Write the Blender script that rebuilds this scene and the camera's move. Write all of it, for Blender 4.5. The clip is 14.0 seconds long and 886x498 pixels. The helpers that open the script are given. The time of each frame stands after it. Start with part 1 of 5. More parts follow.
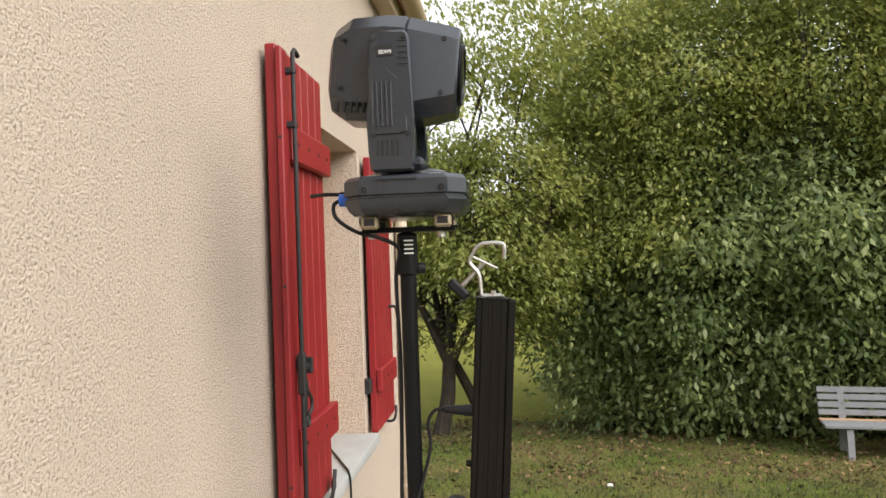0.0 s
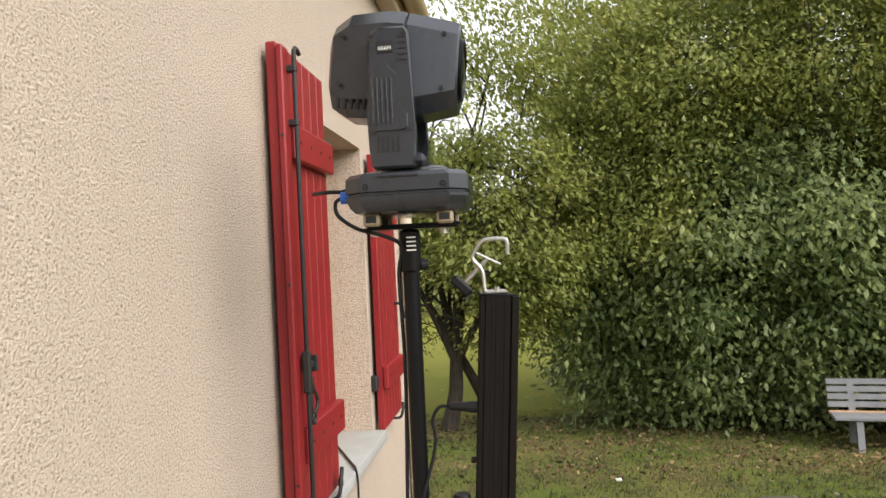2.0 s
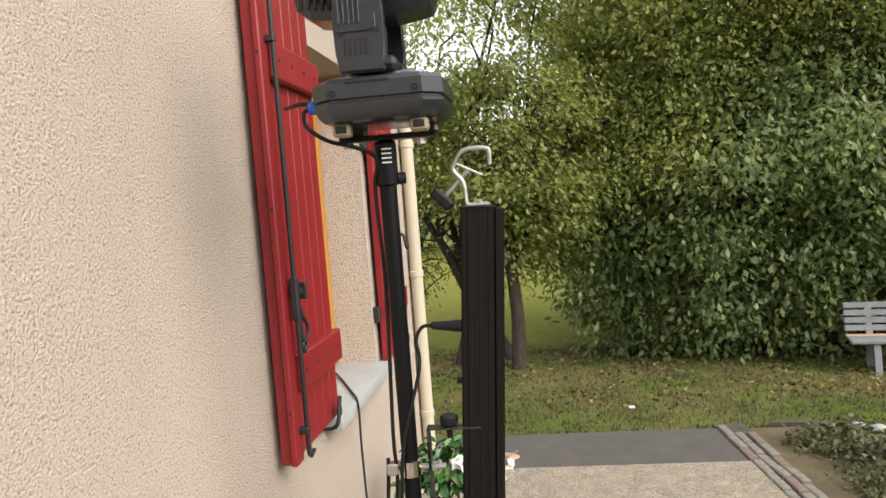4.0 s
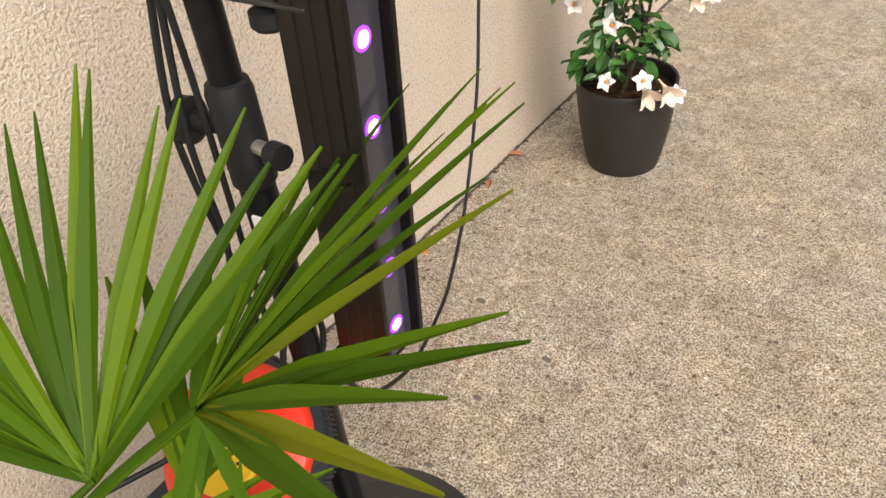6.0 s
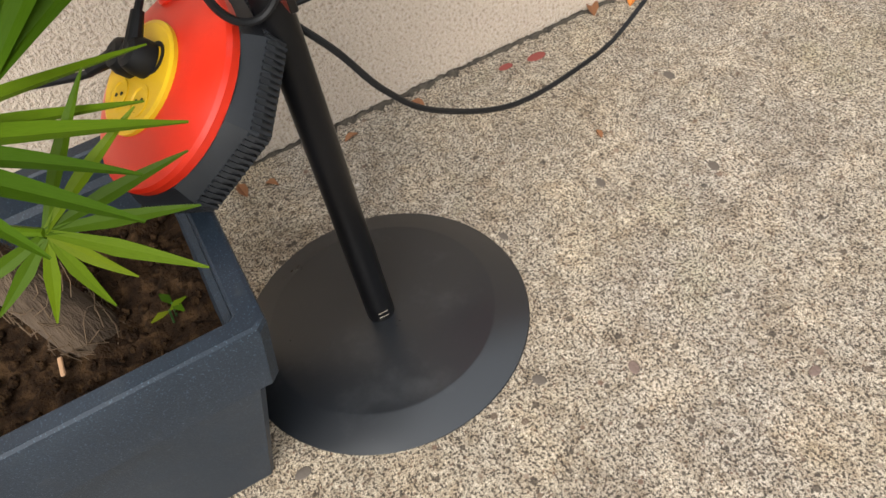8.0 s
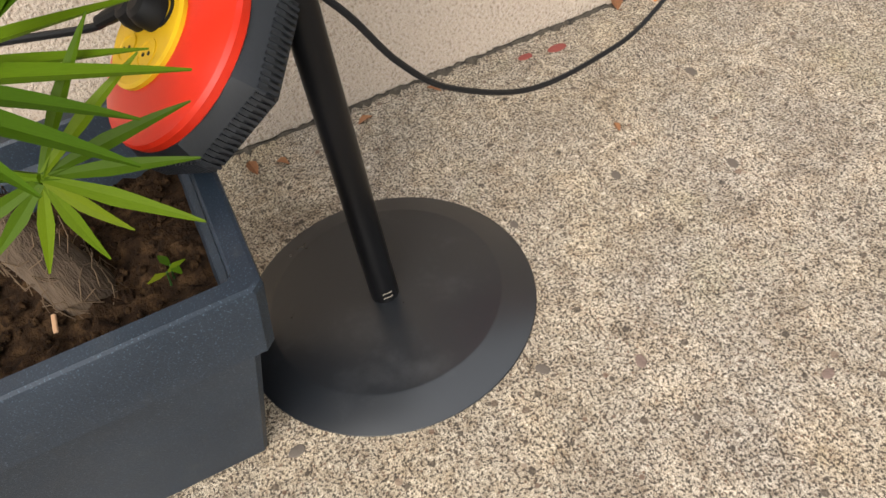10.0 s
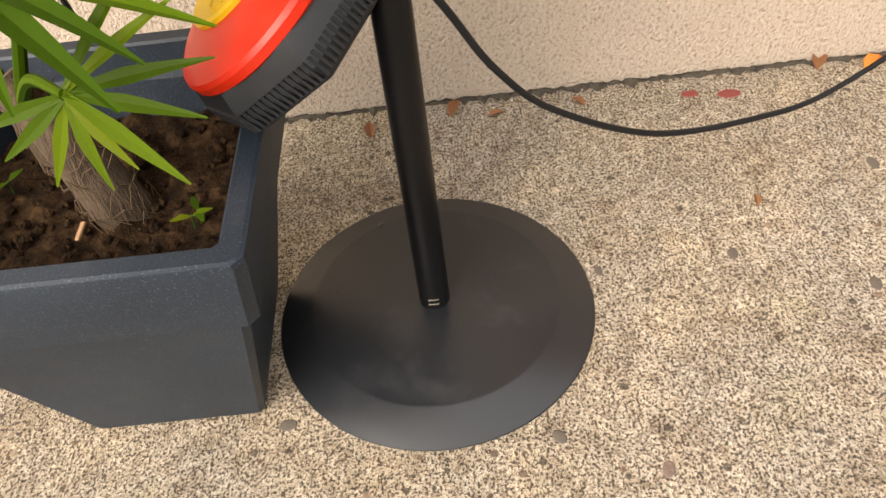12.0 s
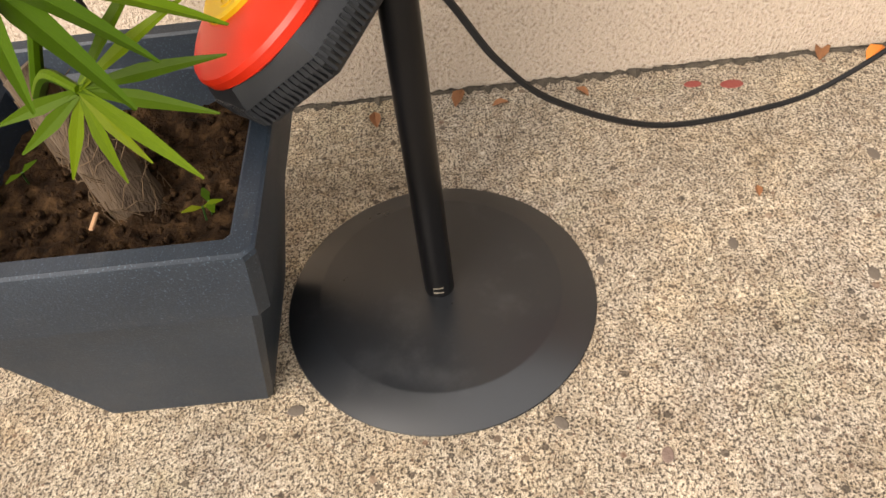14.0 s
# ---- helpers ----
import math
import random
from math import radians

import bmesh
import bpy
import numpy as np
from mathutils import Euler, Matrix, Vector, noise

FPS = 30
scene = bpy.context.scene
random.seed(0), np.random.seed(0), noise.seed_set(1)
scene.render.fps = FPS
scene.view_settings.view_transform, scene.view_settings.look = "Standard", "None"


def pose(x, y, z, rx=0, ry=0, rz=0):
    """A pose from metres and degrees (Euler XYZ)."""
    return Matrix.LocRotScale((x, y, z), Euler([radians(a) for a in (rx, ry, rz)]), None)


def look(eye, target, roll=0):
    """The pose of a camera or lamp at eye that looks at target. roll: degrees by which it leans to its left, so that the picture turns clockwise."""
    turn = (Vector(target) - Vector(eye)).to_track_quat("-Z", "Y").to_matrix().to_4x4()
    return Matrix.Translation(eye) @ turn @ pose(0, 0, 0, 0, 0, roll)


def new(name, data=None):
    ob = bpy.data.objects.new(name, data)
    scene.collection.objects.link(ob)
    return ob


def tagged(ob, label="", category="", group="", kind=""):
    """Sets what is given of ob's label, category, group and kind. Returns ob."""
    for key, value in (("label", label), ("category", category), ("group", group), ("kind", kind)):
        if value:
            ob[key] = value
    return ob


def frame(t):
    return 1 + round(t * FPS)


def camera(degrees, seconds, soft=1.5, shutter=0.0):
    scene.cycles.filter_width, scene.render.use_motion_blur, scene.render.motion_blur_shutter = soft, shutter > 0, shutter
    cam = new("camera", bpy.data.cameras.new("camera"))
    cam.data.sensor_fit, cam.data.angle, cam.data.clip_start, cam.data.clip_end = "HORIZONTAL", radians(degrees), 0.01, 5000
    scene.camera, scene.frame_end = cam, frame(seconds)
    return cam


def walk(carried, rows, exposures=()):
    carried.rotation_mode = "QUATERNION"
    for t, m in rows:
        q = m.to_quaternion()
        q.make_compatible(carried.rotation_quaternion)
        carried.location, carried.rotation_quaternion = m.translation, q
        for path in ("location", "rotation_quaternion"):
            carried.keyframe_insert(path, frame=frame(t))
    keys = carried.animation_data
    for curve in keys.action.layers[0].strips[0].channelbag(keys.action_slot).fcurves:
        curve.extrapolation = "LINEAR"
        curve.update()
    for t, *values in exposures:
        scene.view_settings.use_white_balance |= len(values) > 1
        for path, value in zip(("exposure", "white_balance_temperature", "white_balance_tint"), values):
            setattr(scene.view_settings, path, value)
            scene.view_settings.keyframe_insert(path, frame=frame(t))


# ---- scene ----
cam = camera(60.7, 14.0)
PATH = [
    (0, (0.693, -1.615, 1.739), (0.514, 0.377, 1.77), -2.0),
    (0.5, (0.688, -1.623, 1.741), (0.513, 0.369, 1.771), -2.0),
    (1, (0.693, -1.617, 1.739), (0.506, 0.374, 1.767), -2.2),
    (1.5, (0.697, -1.61, 1.74), (0.501, 0.381, 1.757), -2.5),
    (2, (0.701, -1.609, 1.739), (0.504, 0.382, 1.761), -2.7),
    (2.2, (0.708, -1.61, 1.745), (0.506, 0.38, 1.761), -3.1),
    (4.3, (0.796, -1.455, 1.64), (0.518, 0.514, 1.42), -5.1),
    (4.5, (0.891, -1.373, 1.608), (0.517, 0.568, 1.303), -5.2),
    (5, (1.064, -1.096, 1.517), (0.376, 0.673, 0.887), -6.6),
    (5.5, (1.057, -0.732, 1.366), (0.265, 0.832, 0.404), -4.8),
    (6, (1.061, -0.443, 1.245), (0.090, 0.803, 0.017), -7.1),
    (6.5, (1.207, -0.218, 1.176), (-0.119, 0.438, -0.17), -11.8),
    (7, (1.215, -0.135, 1.02), (-0.075, 0.346, -0.431), -12.2),
    (7.5, (1.190, -0.119, 0.882), (-0.089, 0.302, -0.607), -14.0),
    (7.7, (1.157, -0.119, 0.904), (-0.1, 0.312, -0.592), -13.1),
    (10, (1.168, -0.121, 0.864), (-0.110, 0.282, -0.610), -11.1),
    (10.5, (1.168, -0.109, 0.860), (-0.121, 0.257, -0.625), -9.3),
    (11, (1.120, -0.043, 0.835), (-0.173, 0.157, -0.647), -11.3),
    (11.5, (1.126, 0.029, 0.819), (-0.223, 0.046, -0.619), -9.3),
    (12, (1.122, 0.039, 0.829), (-0.223, -0.001, -0.633), -7.3),
    (12.5, (1.126, 0.039, 0.842), (-0.197, -0.034, -0.656), -8.4),
    (13, (1.126, 0.04, 0.839), (-0.198, -0.031, -0.658), -8.3),
    (13.5, (1.13, 0.041, 0.838), (-0.195, -0.019, -0.659), -7.9),
    (14, (1.129, 0.038, 0.846), (-0.196, -0.015, -0.651), -7.6),
]
walk(cam, [(t, look(eye, target, roll)) for t, eye, target, roll in PATH],
     exposures=[(0, 0.72, 6430, 11), (2.2, 0.72, 6430, 11), (4.5, 0.78, 6350, 10), (5.5, 0.92, 6450, 12), (6.5, 0.84, 6800, 8.5), (7.0, 0.84, 6350, 11.5), (7.7, 0.86, 6280, 8.5),
                (9.8, 0.92, 6380, 9.5), (10.5, 0.96, 6650, 10.5), (11.5, 1.10, 7150, 13), (14, 1.10, 7150, 13)])

# ---- world, sun ----
world = bpy.data.worlds.new("overcast_sky")
scene.world = world
world.use_nodes = True
wn, wl = world.node_tree.nodes, world.node_tree.links
sky = wn.new("ShaderNodeTexSky")
sky.sky_type = "NISHITA"
sky.sun_disc = False
sky.sun_elevation = radians(36)
sky.sun_rotation = radians(126)
sky.air_density, sky.dust_density, sky.ozone_density = 1.0, 6.0, 1.0
cloud = wn.new("ShaderNodeMix")
cloud.data_type = "RGBA"
cloud.inputs["Factor"].default_value = 0.72
rgba = [i for i in cloud.inputs if i.type == "RGBA"]
wl.new(sky.outputs[0], rgba[0])
rgba[1].default_value = (9.0, 9.1, 9.2, 1)
wl.new([o for o in cloud.outputs if o.type == "RGBA"][0], wn["Background"].inputs["Color"])
wn["Background"].inputs["Strength"].default_value = 0.118

sun_data = bpy.data.lights.new("sun", "SUN")
sun_data.energy, sun_data.angle, sun_data.color = 2.5, radians(50), (1, 0.96, 0.91)
sun = new("sun", sun_data)
sun.matrix_world = look((5, -3.6, 4.4), (0, 0, 0))


# ---- materials ----
class Nodes:
    """A material under construction: links nodes by short calls."""

    def __init__(self, name, rough=0.6, metal=0.0):
        self.m = bpy.data.materials.new(name)
        self.m.use_nodes = True
        self.t = self.m.node_tree
        self.b = self.t.nodes["Principled BSDF"]
        self.b.inputs["Roughness"].default_value = rough
        self.b.inputs["Metallic"].default_value = metal
        self.co = self.t.nodes.new("ShaderNodeTexCoord").outputs["Object"]

    def stretch(self, sx, sy, sz):
        n = self.t.nodes.new("ShaderNodeMapping")
        n.inputs["Scale"].default_value = (sx, sy, sz)
        self.t.links.new(self.co, n.inputs["Vector"])
        return n.outputs[0]

    def noise(self, scale, detail=4, rough=0.6, co=None):
        n = self.t.nodes.new("ShaderNodeTexNoise")
        n.inputs["Scale"].default_value, n.inputs["Detail"].default_value = scale, detail
        n.inputs["Roughness"].default_value = rough
        self.t.links.new(co or self.co, n.inputs["Vector"])
        return n.outputs["Fac"]

    def cells(self, scale, feature="F1", out="Distance", rnd=1.0, co=None):
        n = self.t.nodes.new("ShaderNodeTexVoronoi")
        n.feature = feature
        n.inputs["Scale"].default_value, n.inputs["Randomness"].default_value = scale, rnd
        self.t.links.new(co or self.co, n.inputs["Vector"])
        return n.outputs[out]

    def ramp(self, fac, stops):
        n = self.t.nodes.new("ShaderNodeValToRGB")
        e = n.color_ramp.elements
        while len(e) < len(stops):
            e.new(0.5)
        for i, (p, c) in enumerate(stops):
            e[i].position = p
            e[i].color = (*c, 1) if len(c) == 3 else (c[0], c[0], c[0], 1)
        self.t.links.new(fac, n.inputs[0])
        return n.outputs[0]

    def mix(self, fac, a, b, blend="MIX"):
        n = self.t.nodes.new("ShaderNodeMix")
        n.data_type, n.blend_type = "RGBA", blend
        for key, v in (("Factor", fac), ("A", a), ("B", b)):
            s = [i for i in n.inputs if i.name == key and i.type == ("VALUE" if key == "Factor" else "RGBA")][0]
            if isinstance(v, (int, float)):
                s.default_value = v
            elif isinstance(v, tuple):
                s.default_value = (*v, 1)
            else:
                self.t.links.new(v, s)
        return [o for o in n.outputs if o.type == "RGBA"][0]

    def random(self):
        return self.t.nodes.new("ShaderNodeObjectInfo").outputs["Random"]

    def island(self):
        return self.t.nodes.new("ShaderNodeNewGeometry").outputs["Random Per Island"]

    def colour(self, c):
        if isinstance(c, tuple):
            self.b.inputs["Base Color"].default_value = (*c, 1)
        else:
            self.t.links.new(c, self.b.inputs["Base Color"])
        return self

    def rough(self, fac, lo, hi):
        n = self.t.nodes.new("ShaderNodeMapRange")
        n.inputs["To Min"].default_value, n.inputs["To Max"].default_value = lo, hi
        self.t.links.new(fac, n.inputs["Value"])
        self.t.links.new(n.outputs[0], self.b.inputs["Roughness"])
        return self

    def bump(self, height, strength, distance):
        n = self.t.nodes.new("ShaderNodeBump")
        n.inputs["Strength"].default_value, n.inputs["Distance"].default_value = strength, distance
        self.t.links.new(height, n.inputs["Height"])
        if self.b.inputs["Normal"].links:
            self.t.links.new(self.b.inputs["Normal"].links[0].from_socket, n.inputs["Normal"])
        self.t.links.new(n.outputs[0], self.b.inputs["Normal"])
        return self


def simple(name, a, b, scale=8.0, rough=(0.4, 0.6), metal=0.0, bump=0.1, grain=250.0, dist=0.001, spec=0.5):
    """A surface of two close tones at a large and a fine scale, with fine relief."""
    n = Nodes(name, rough[0], metal)
    n.b.inputs["Specular IOR Level"].default_value = spec
    big, fine = n.noise(scale, 3), n.noise(grain, 2)
    n.colour(n.mix(n.ramp(fine, [(0.35, (0,)), (0.65, (1,))]), n.mix(n.ramp(big, [(0.35, (0,)), (0.65, (1,))]), a, b), n.mix(0.5, a, b)))
    n.rough(big, *rough)
    if bump:
        n.bump(fine, bump, dist)
    return n.m


def stucco():
    n = Nodes("stucco", 0.92)
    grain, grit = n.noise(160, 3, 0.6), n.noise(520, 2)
    base = n.mix(n.ramp(n.noise(1.2, 4), [(0.35, (0,)), (0.65, (1,))]), (0.488, 0.405, 0.326), (0.462, 0.386, 0.311))
    streak = n.noise(3.0, 4, co=n.stretch(1, 3, 0.35))
    base = n.mix(n.ramp(streak, [(0.5, (0,)), (0.8, (0.35,))]), base, (0.3876, 0.3154, 0.2574))
    # shading of the relief put into the colour: dark pits, then pale peaks
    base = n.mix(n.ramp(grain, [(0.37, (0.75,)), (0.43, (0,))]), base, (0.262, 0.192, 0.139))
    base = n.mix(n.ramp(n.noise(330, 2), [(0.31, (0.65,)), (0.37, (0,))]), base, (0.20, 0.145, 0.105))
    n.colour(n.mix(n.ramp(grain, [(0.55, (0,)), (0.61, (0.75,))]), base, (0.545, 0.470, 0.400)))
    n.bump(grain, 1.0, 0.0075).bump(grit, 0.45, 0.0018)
    return n.m


def aggregate():
    """Pale weathered concrete: mottled grit, dark irregular pits, scattered brown pebbles, stains."""
    n = Nodes("aggregate_concrete", 0.85)
    dark, warm = (0.038, 0.030, 0.023), (0.60, 0.532, 0.44)
    grit = n.noise(250, 3, 0.62)
    col = n.ramp(n.noise(120, 6, 0.8), [(0.38, (0.235, 0.197, 0.152)), (0.50, (0.445, 0.386, 0.311)), (0.60, warm)])
    pits = n.ramp(grit, [(0.530, (0,)), (0.560, (0.95,))])
    col = n.mix(pits, col, dark)
    fine = n.noise(620, 3, 0.7)
    col = n.mix(n.ramp(fine, [(0.55, (0,)), (0.59, (0.85,))]), col, (0.070, 0.055, 0.043))
    col = n.mix(n.ramp(fine, [(0.36, (0.7,)), (0.40, (0,))]), col, (0.68, 0.63, 0.555))
    for scale, share, inner, outer, weight in ((230, 0.62, 0.36, 0.44, 0.95), (150, 0.80, 0.24, 0.32, 0.9), (62, 0.82, 0.20, 0.26, 0.85), (34, 0.64, 0.15, 0.20, 0.85)):
        sep = n.t.nodes.new("ShaderNodeSeparateColor")
        n.t.links.new(n.cells(scale, "F1", "Color"), sep.inputs[0])
        few = n.ramp(sep.outputs[1], [(share, (0,)), (share + 0.02, (1,))])
        spot = n.mix(1.0, n.ramp(n.cells(scale, "F1", "Distance"), [(inner, (weight,)), (outer, (0,))]), few, "MULTIPLY")
        col = n.mix(spot, col, n.ramp(sep.outputs[0], [(0.0, (0.036, 0.029, 0.023)), (0.6, (0.085, 0.065, 0.049)), (0.90, (0.16, 0.098, 0.068)), (1.0, (0.66, 0.61, 0.53))]))
    clump = n.ramp(n.noise(38, 6, 0.78), [(0.46, (0,)), (0.62, (0.75,))])
    col = n.mix(clump, col, n.mix(1.0, col, (0.55, 0.49, 0.42), "MULTIPLY"))
    patch = n.ramp(n.noise(2.2, 5), [(0.38, (0,)), (0.62, (0.6,))])
    col = n.mix(patch, col, n.mix(1.0, col, (0.98, 0.93, 0.80), "MULTIPLY"))
    pale = n.ramp(n.noise(9.0, 6, 0.75), [(0.48, (0,)), (0.62, (0.7,))])
    col = n.mix(pale, col, n.mix(1.0, col, (1.40, 1.37, 1.32), "MULTIPLY"))
    algae = n.ramp(n.noise(3.4, 5, 0.7), [(0.56, (0,)), (0.72, (0.4,))])
    col = n.mix(algae, col, n.mix(1.0, col, (0.84, 0.88, 0.60), "MULTIPLY"))
    stain = n.ramp(n.noise(6.0, 7, 0.75), [(0.50, (0,)), (0.66, (0.75,))])
    n.colour(n.mix(stain, col, n.mix(1.0, col, (0.62, 0.57, 0.51), "MULTIPLY")))
    n.bump(grit, 0.7, 0.003).bump(fine, 0.6, 0.0018)
    return n.m


def leafy(name, dark, mid, light, rough=0.5, translucent=0.25):
    n = Nodes(name, rough)
    c = n.ramp(n.island(), [(0.0, dark), (0.5, mid), (0.9, light), (1.0, tuple(min(1, v * 1.35) for v in light))])
    # broad darker patches: shaded hollows painted into the leaves, with some hue variation
    big = n.ramp(n.noise(0.9, 3), [(0.35, (0,)), (0.65, (1,))])
    n.colour(n.mix(big, n.mix(1.0, c, (0.56, 0.64, 0.62), "MULTIPLY"), c))
    t = n.t.nodes.new("ShaderNodeBsdfTranslucent")
    n.t.links.new(c, t.inputs["Color"])
    m = n.t.nodes.new("ShaderNodeMixShader")
    m.inputs[0].default_value = translucent
    n.t.links.new(n.b.outputs[0], m.inputs[1])
    n.t.links.new(t.outputs[0], m.inputs[2])
    n.t.links.new(m.outputs[0], n.t.nodes["Material Output"].inputs["Surface"])
    return n.m


def blade_green(name="palm_green", gain=1.0):
    n = Nodes(name, 0.5)
    n.b.inputs["Specular IOR Level"].default_value = 0.10
    c = n.ramp(n.random(), [(0.0, (0.026, 0.058, 0.0022)), (0.5, (0.048, 0.098, 0.0026)), (0.88, (0.085, 0.142, 0.0040)), (1.0, (0.165, 0.165, 0.008))])
    fib = n.noise(60, 3, co=n.stretch(6, 0.3, 1))
    c = n.mix(n.ramp(fib, [(0.4, (0,)), (0.7, (0.5,))]), c, n.mix(1.0, c, (0.7, 0.75, 0.6), "MULTIPLY"))
    c = n.mix(1.0, c, (1.12 * gain, 1.0 * gain, 0.8 * gain), "MULTIPLY") if gain > 1 else c
    n.colour(c)
    n.bump(fib, 0.2, 0.001)
    t = n.t.nodes.new("ShaderNodeBsdfTranslucent")
    n.t.links.new(c, t.inputs["Color"])
    m = n.t.nodes.new("ShaderNodeMixShader")
    m.inputs[0].default_value = 0.25
    n.t.links.new(n.b.outputs[0], m.inputs[1])
    n.t.links.new(t.outputs[0], m.inputs[2])
    n.t.links.new(m.outputs[0], n.t.nodes["Material Output"].inputs["Surface"])
    return n.m


def lawn_ground():
    n = Nodes("lawn_soil", 0.95)
    n.b.inputs["Specular IOR Level"].default_value = 0.08
    a = n.mix(n.ramp(n.noise(0.9, 4), [(0.38, (0,)), (0.62, (1,))]), (0.115, 0.145, 0.028), (0.185, 0.155, 0.060))
    b = n.mix(n.ramp(n.noise(45, 4), [(0.4, (0,)), (0.65, (1,))]), a, (0.0629, 0.0814, 0.01776))
    n.colour(n.mix(n.ramp(n.noise(14, 3), [(0.55, (0,)), (0.75, (0.7,))]), b, (0.148, 0.0962, 0.0444)))
    n.bump(n.noise(60, 4), 0.6, 0.02)
    return n.m


def soil():
    n = Nodes("potting_soil", 1.0)
    n.b.inputs["Specular IOR Level"].default_value = 0.1
    c = n.ramp(n.noise(40, 6, 0.7), [(0.3, (0.007, 0.0045, 0.003)), (0.50, (0.026, 0.0145, 0.0075)), (0.62, (0.060, 0.034, 0.016)), (0.76, (0.125, 0.072, 0.032))])
    n.colour(c)
    n.bump(n.noise(90, 5, 0.7), 0.9, 0.008)
    return n.m


def bark(name="bark", a=(0.022, 0.017, 0.013), b=(0.075, 0.058, 0.043)):
    n = Nodes(name, 0.95)
    f = n.noise(9, 6, 0.7, co=n.stretch(4, 4, 0.8))
    n.colour(n.ramp(f, [(0.35, a), (0.7, b)]))
    n.bump(f, 0.8, 0.02)
    return n.m


def red_paint():
    n = Nodes("red_shutter_paint", 0.42)
    g = n.noise(30, 4, co=n.stretch(6, 6, 0.25))
    c = n.mix(n.ramp(n.noise(2, 3), [(0.35, (0,)), (0.65, (1,))]), (0.2091, 0.01066, 0.01476), (0.246, 0.01558, 0.01886))
    n.colour(n.mix(n.ramp(g, [(0.5, (0,)), (0.75, (0.5,))]), c, (0.164, 0.0082, 0.01312)))
    n.bump(g, 0.15, 0.001)
    return n.m


def dusty_steel():
    """Black satin steel with faint dusty smears."""
    n = Nodes("black_satin_steel", 0.34)
    smear = n.ramp(n.noise(11, 6, 0.7), [(0.56, (0,)), (0.78, (0.6,))])
    speck = n.ramp(n.cells(120, "F1"), [(0.03, (0.5,)), (0.06, (0,))])
    c = n.mix(smear, (0.0095, 0.0110, 0.0135), (0.042, 0.044, 0.047))
    n.colour(n.mix(n.mix(1.0, speck, n.ramp(n.noise(30, 2), [(0.6, (0,)), (0.65, (1,))]), "MULTIPLY"), c, (0.14, 0.13, 0.12)))
    n.b.inputs["Specular IOR Level"].default_value = 0.75
    n.rough(n.noise(9, 5, 0.7), 0.22, 0.38).bump(n.noise(600, 2), 0.08, 0.0003)
    return n.m


def speckled_plastic():
    """Slate-blue moulded plastic with pale flecks and dull scuffs."""
    n = Nodes("slate_blue_plastic", 0.5)
    c = n.mix(n.ramp(n.noise(7, 5, 0.65), [(0.38, (0,)), (0.66, (1,))]), (0.0080, 0.0150, 0.0255), (0.0155, 0.0240, 0.0370))
    fleck = n.ramp(n.noise(480, 2), [(0.60, (0,)), (0.68, (0.55,))])
    c = n.mix(fleck, c, (0.085, 0.120, 0.160))
    dust = n.ramp(n.noise(18, 6, 0.75), [(0.58, (0,)), (0.80, (0.35,))])
    n.colour(n.mix(dust, c, (0.090, 0.088, 0.082)))
    n.rough(n.noise(14, 4), 0.42, 0.62).bump(n.noise(420, 3), 0.5, 0.0008)
    return n.m


def glow(name, colour, strength):
    n = Nodes(name, 0.3)
    n.b.inputs["Base Color"].default_value = (*colour, 1)
    n.b.inputs["Emission Color"].default_value = (*colour, 1)
    n.b.inputs["Emission Strength"].default_value = strength
    return n.m


def glassy(name, colour=(1, 1, 1), rough=0.02):
    n = Nodes(name, rough)
    n.b.inputs["Base Color"].default_value = (*colour, 1)
    n.b.inputs["Transmission Weight"].default_value = 1.0
    n.b.inputs["IOR"].default_value = 1.45
    return n.m


STUCCO, CONCRETE, RED = stucco(), aggregate(), red_paint()
ASPHALT = simple("asphalt", (0.060, 0.054, 0.048), (0.105, 0.092, 0.080), 5, (0.85, 0.95), bump=0.6, grain=220, dist=0.003)
LAWN, SOIL, BARK = lawn_ground(), soil(), bark()
PALM_BARK = bark("palm_bark", (0.045, 0.028, 0.016), (0.135, 0.094, 0.060))
FIBRE = simple("palm_fibre", (0.085, 0.054, 0.029), (0.14, 0.094, 0.054), 40, (0.9, 1.0))
BUSH_LEAF = leafy("shrub_leaves", (0.185, 0.245, 0.095), (0.285, 0.345, 0.135), (0.390, 0.430, 0.180), 0.40, 0.6)
TREE_LEAF = leafy("tree_leaves", (0.215, 0.245, 0.060), (0.325, 0.350, 0.090), (0.430, 0.430, 0.132), 0.40, 0.55)
FAR_LEAF = leafy("far_leaves", (0.12, 0.163, 0.055), (0.192, 0.2444, 0.077), (0.288, 0.3259, 0.11), 0.6, 0.4)
VINE_LEAF = leafy("vine_leaves", (0.03, 0.09, 0.02), (0.05, 0.14, 0.03), (0.09, 0.19, 0.045), 0.3, 0.1)
BED_SOIL = simple("bed_soil", (0.080, 0.060, 0.030), (0.135, 0.105, 0.052), 7, (0.9, 1.0), bump=0.7, grain=70, dist=0.012)
# lawn grass brightened in colour to read as sunlit
SUNLIT_GRASS = simple("sunlit_far_grass", (0.15, 0.165, 0.032), (0.205, 0.190, 0.045), 1.5, (0.95, 1.0), bump=0.7, grain=30, dist=0.03, spec=0.05)
GRASS = leafy("grass_blades", (0.04797, 0.06716, 0.01407), (0.07675, 0.09274, 0.02175), (0.1599, 0.1311, 0.05437), 0.7, 0.3)
BED_LEAF = leafy("bed_foliage", (0.05, 0.055, 0.018), (0.10, 0.105, 0.032), (0.17, 0.145, 0.055), 0.6, 0.2)
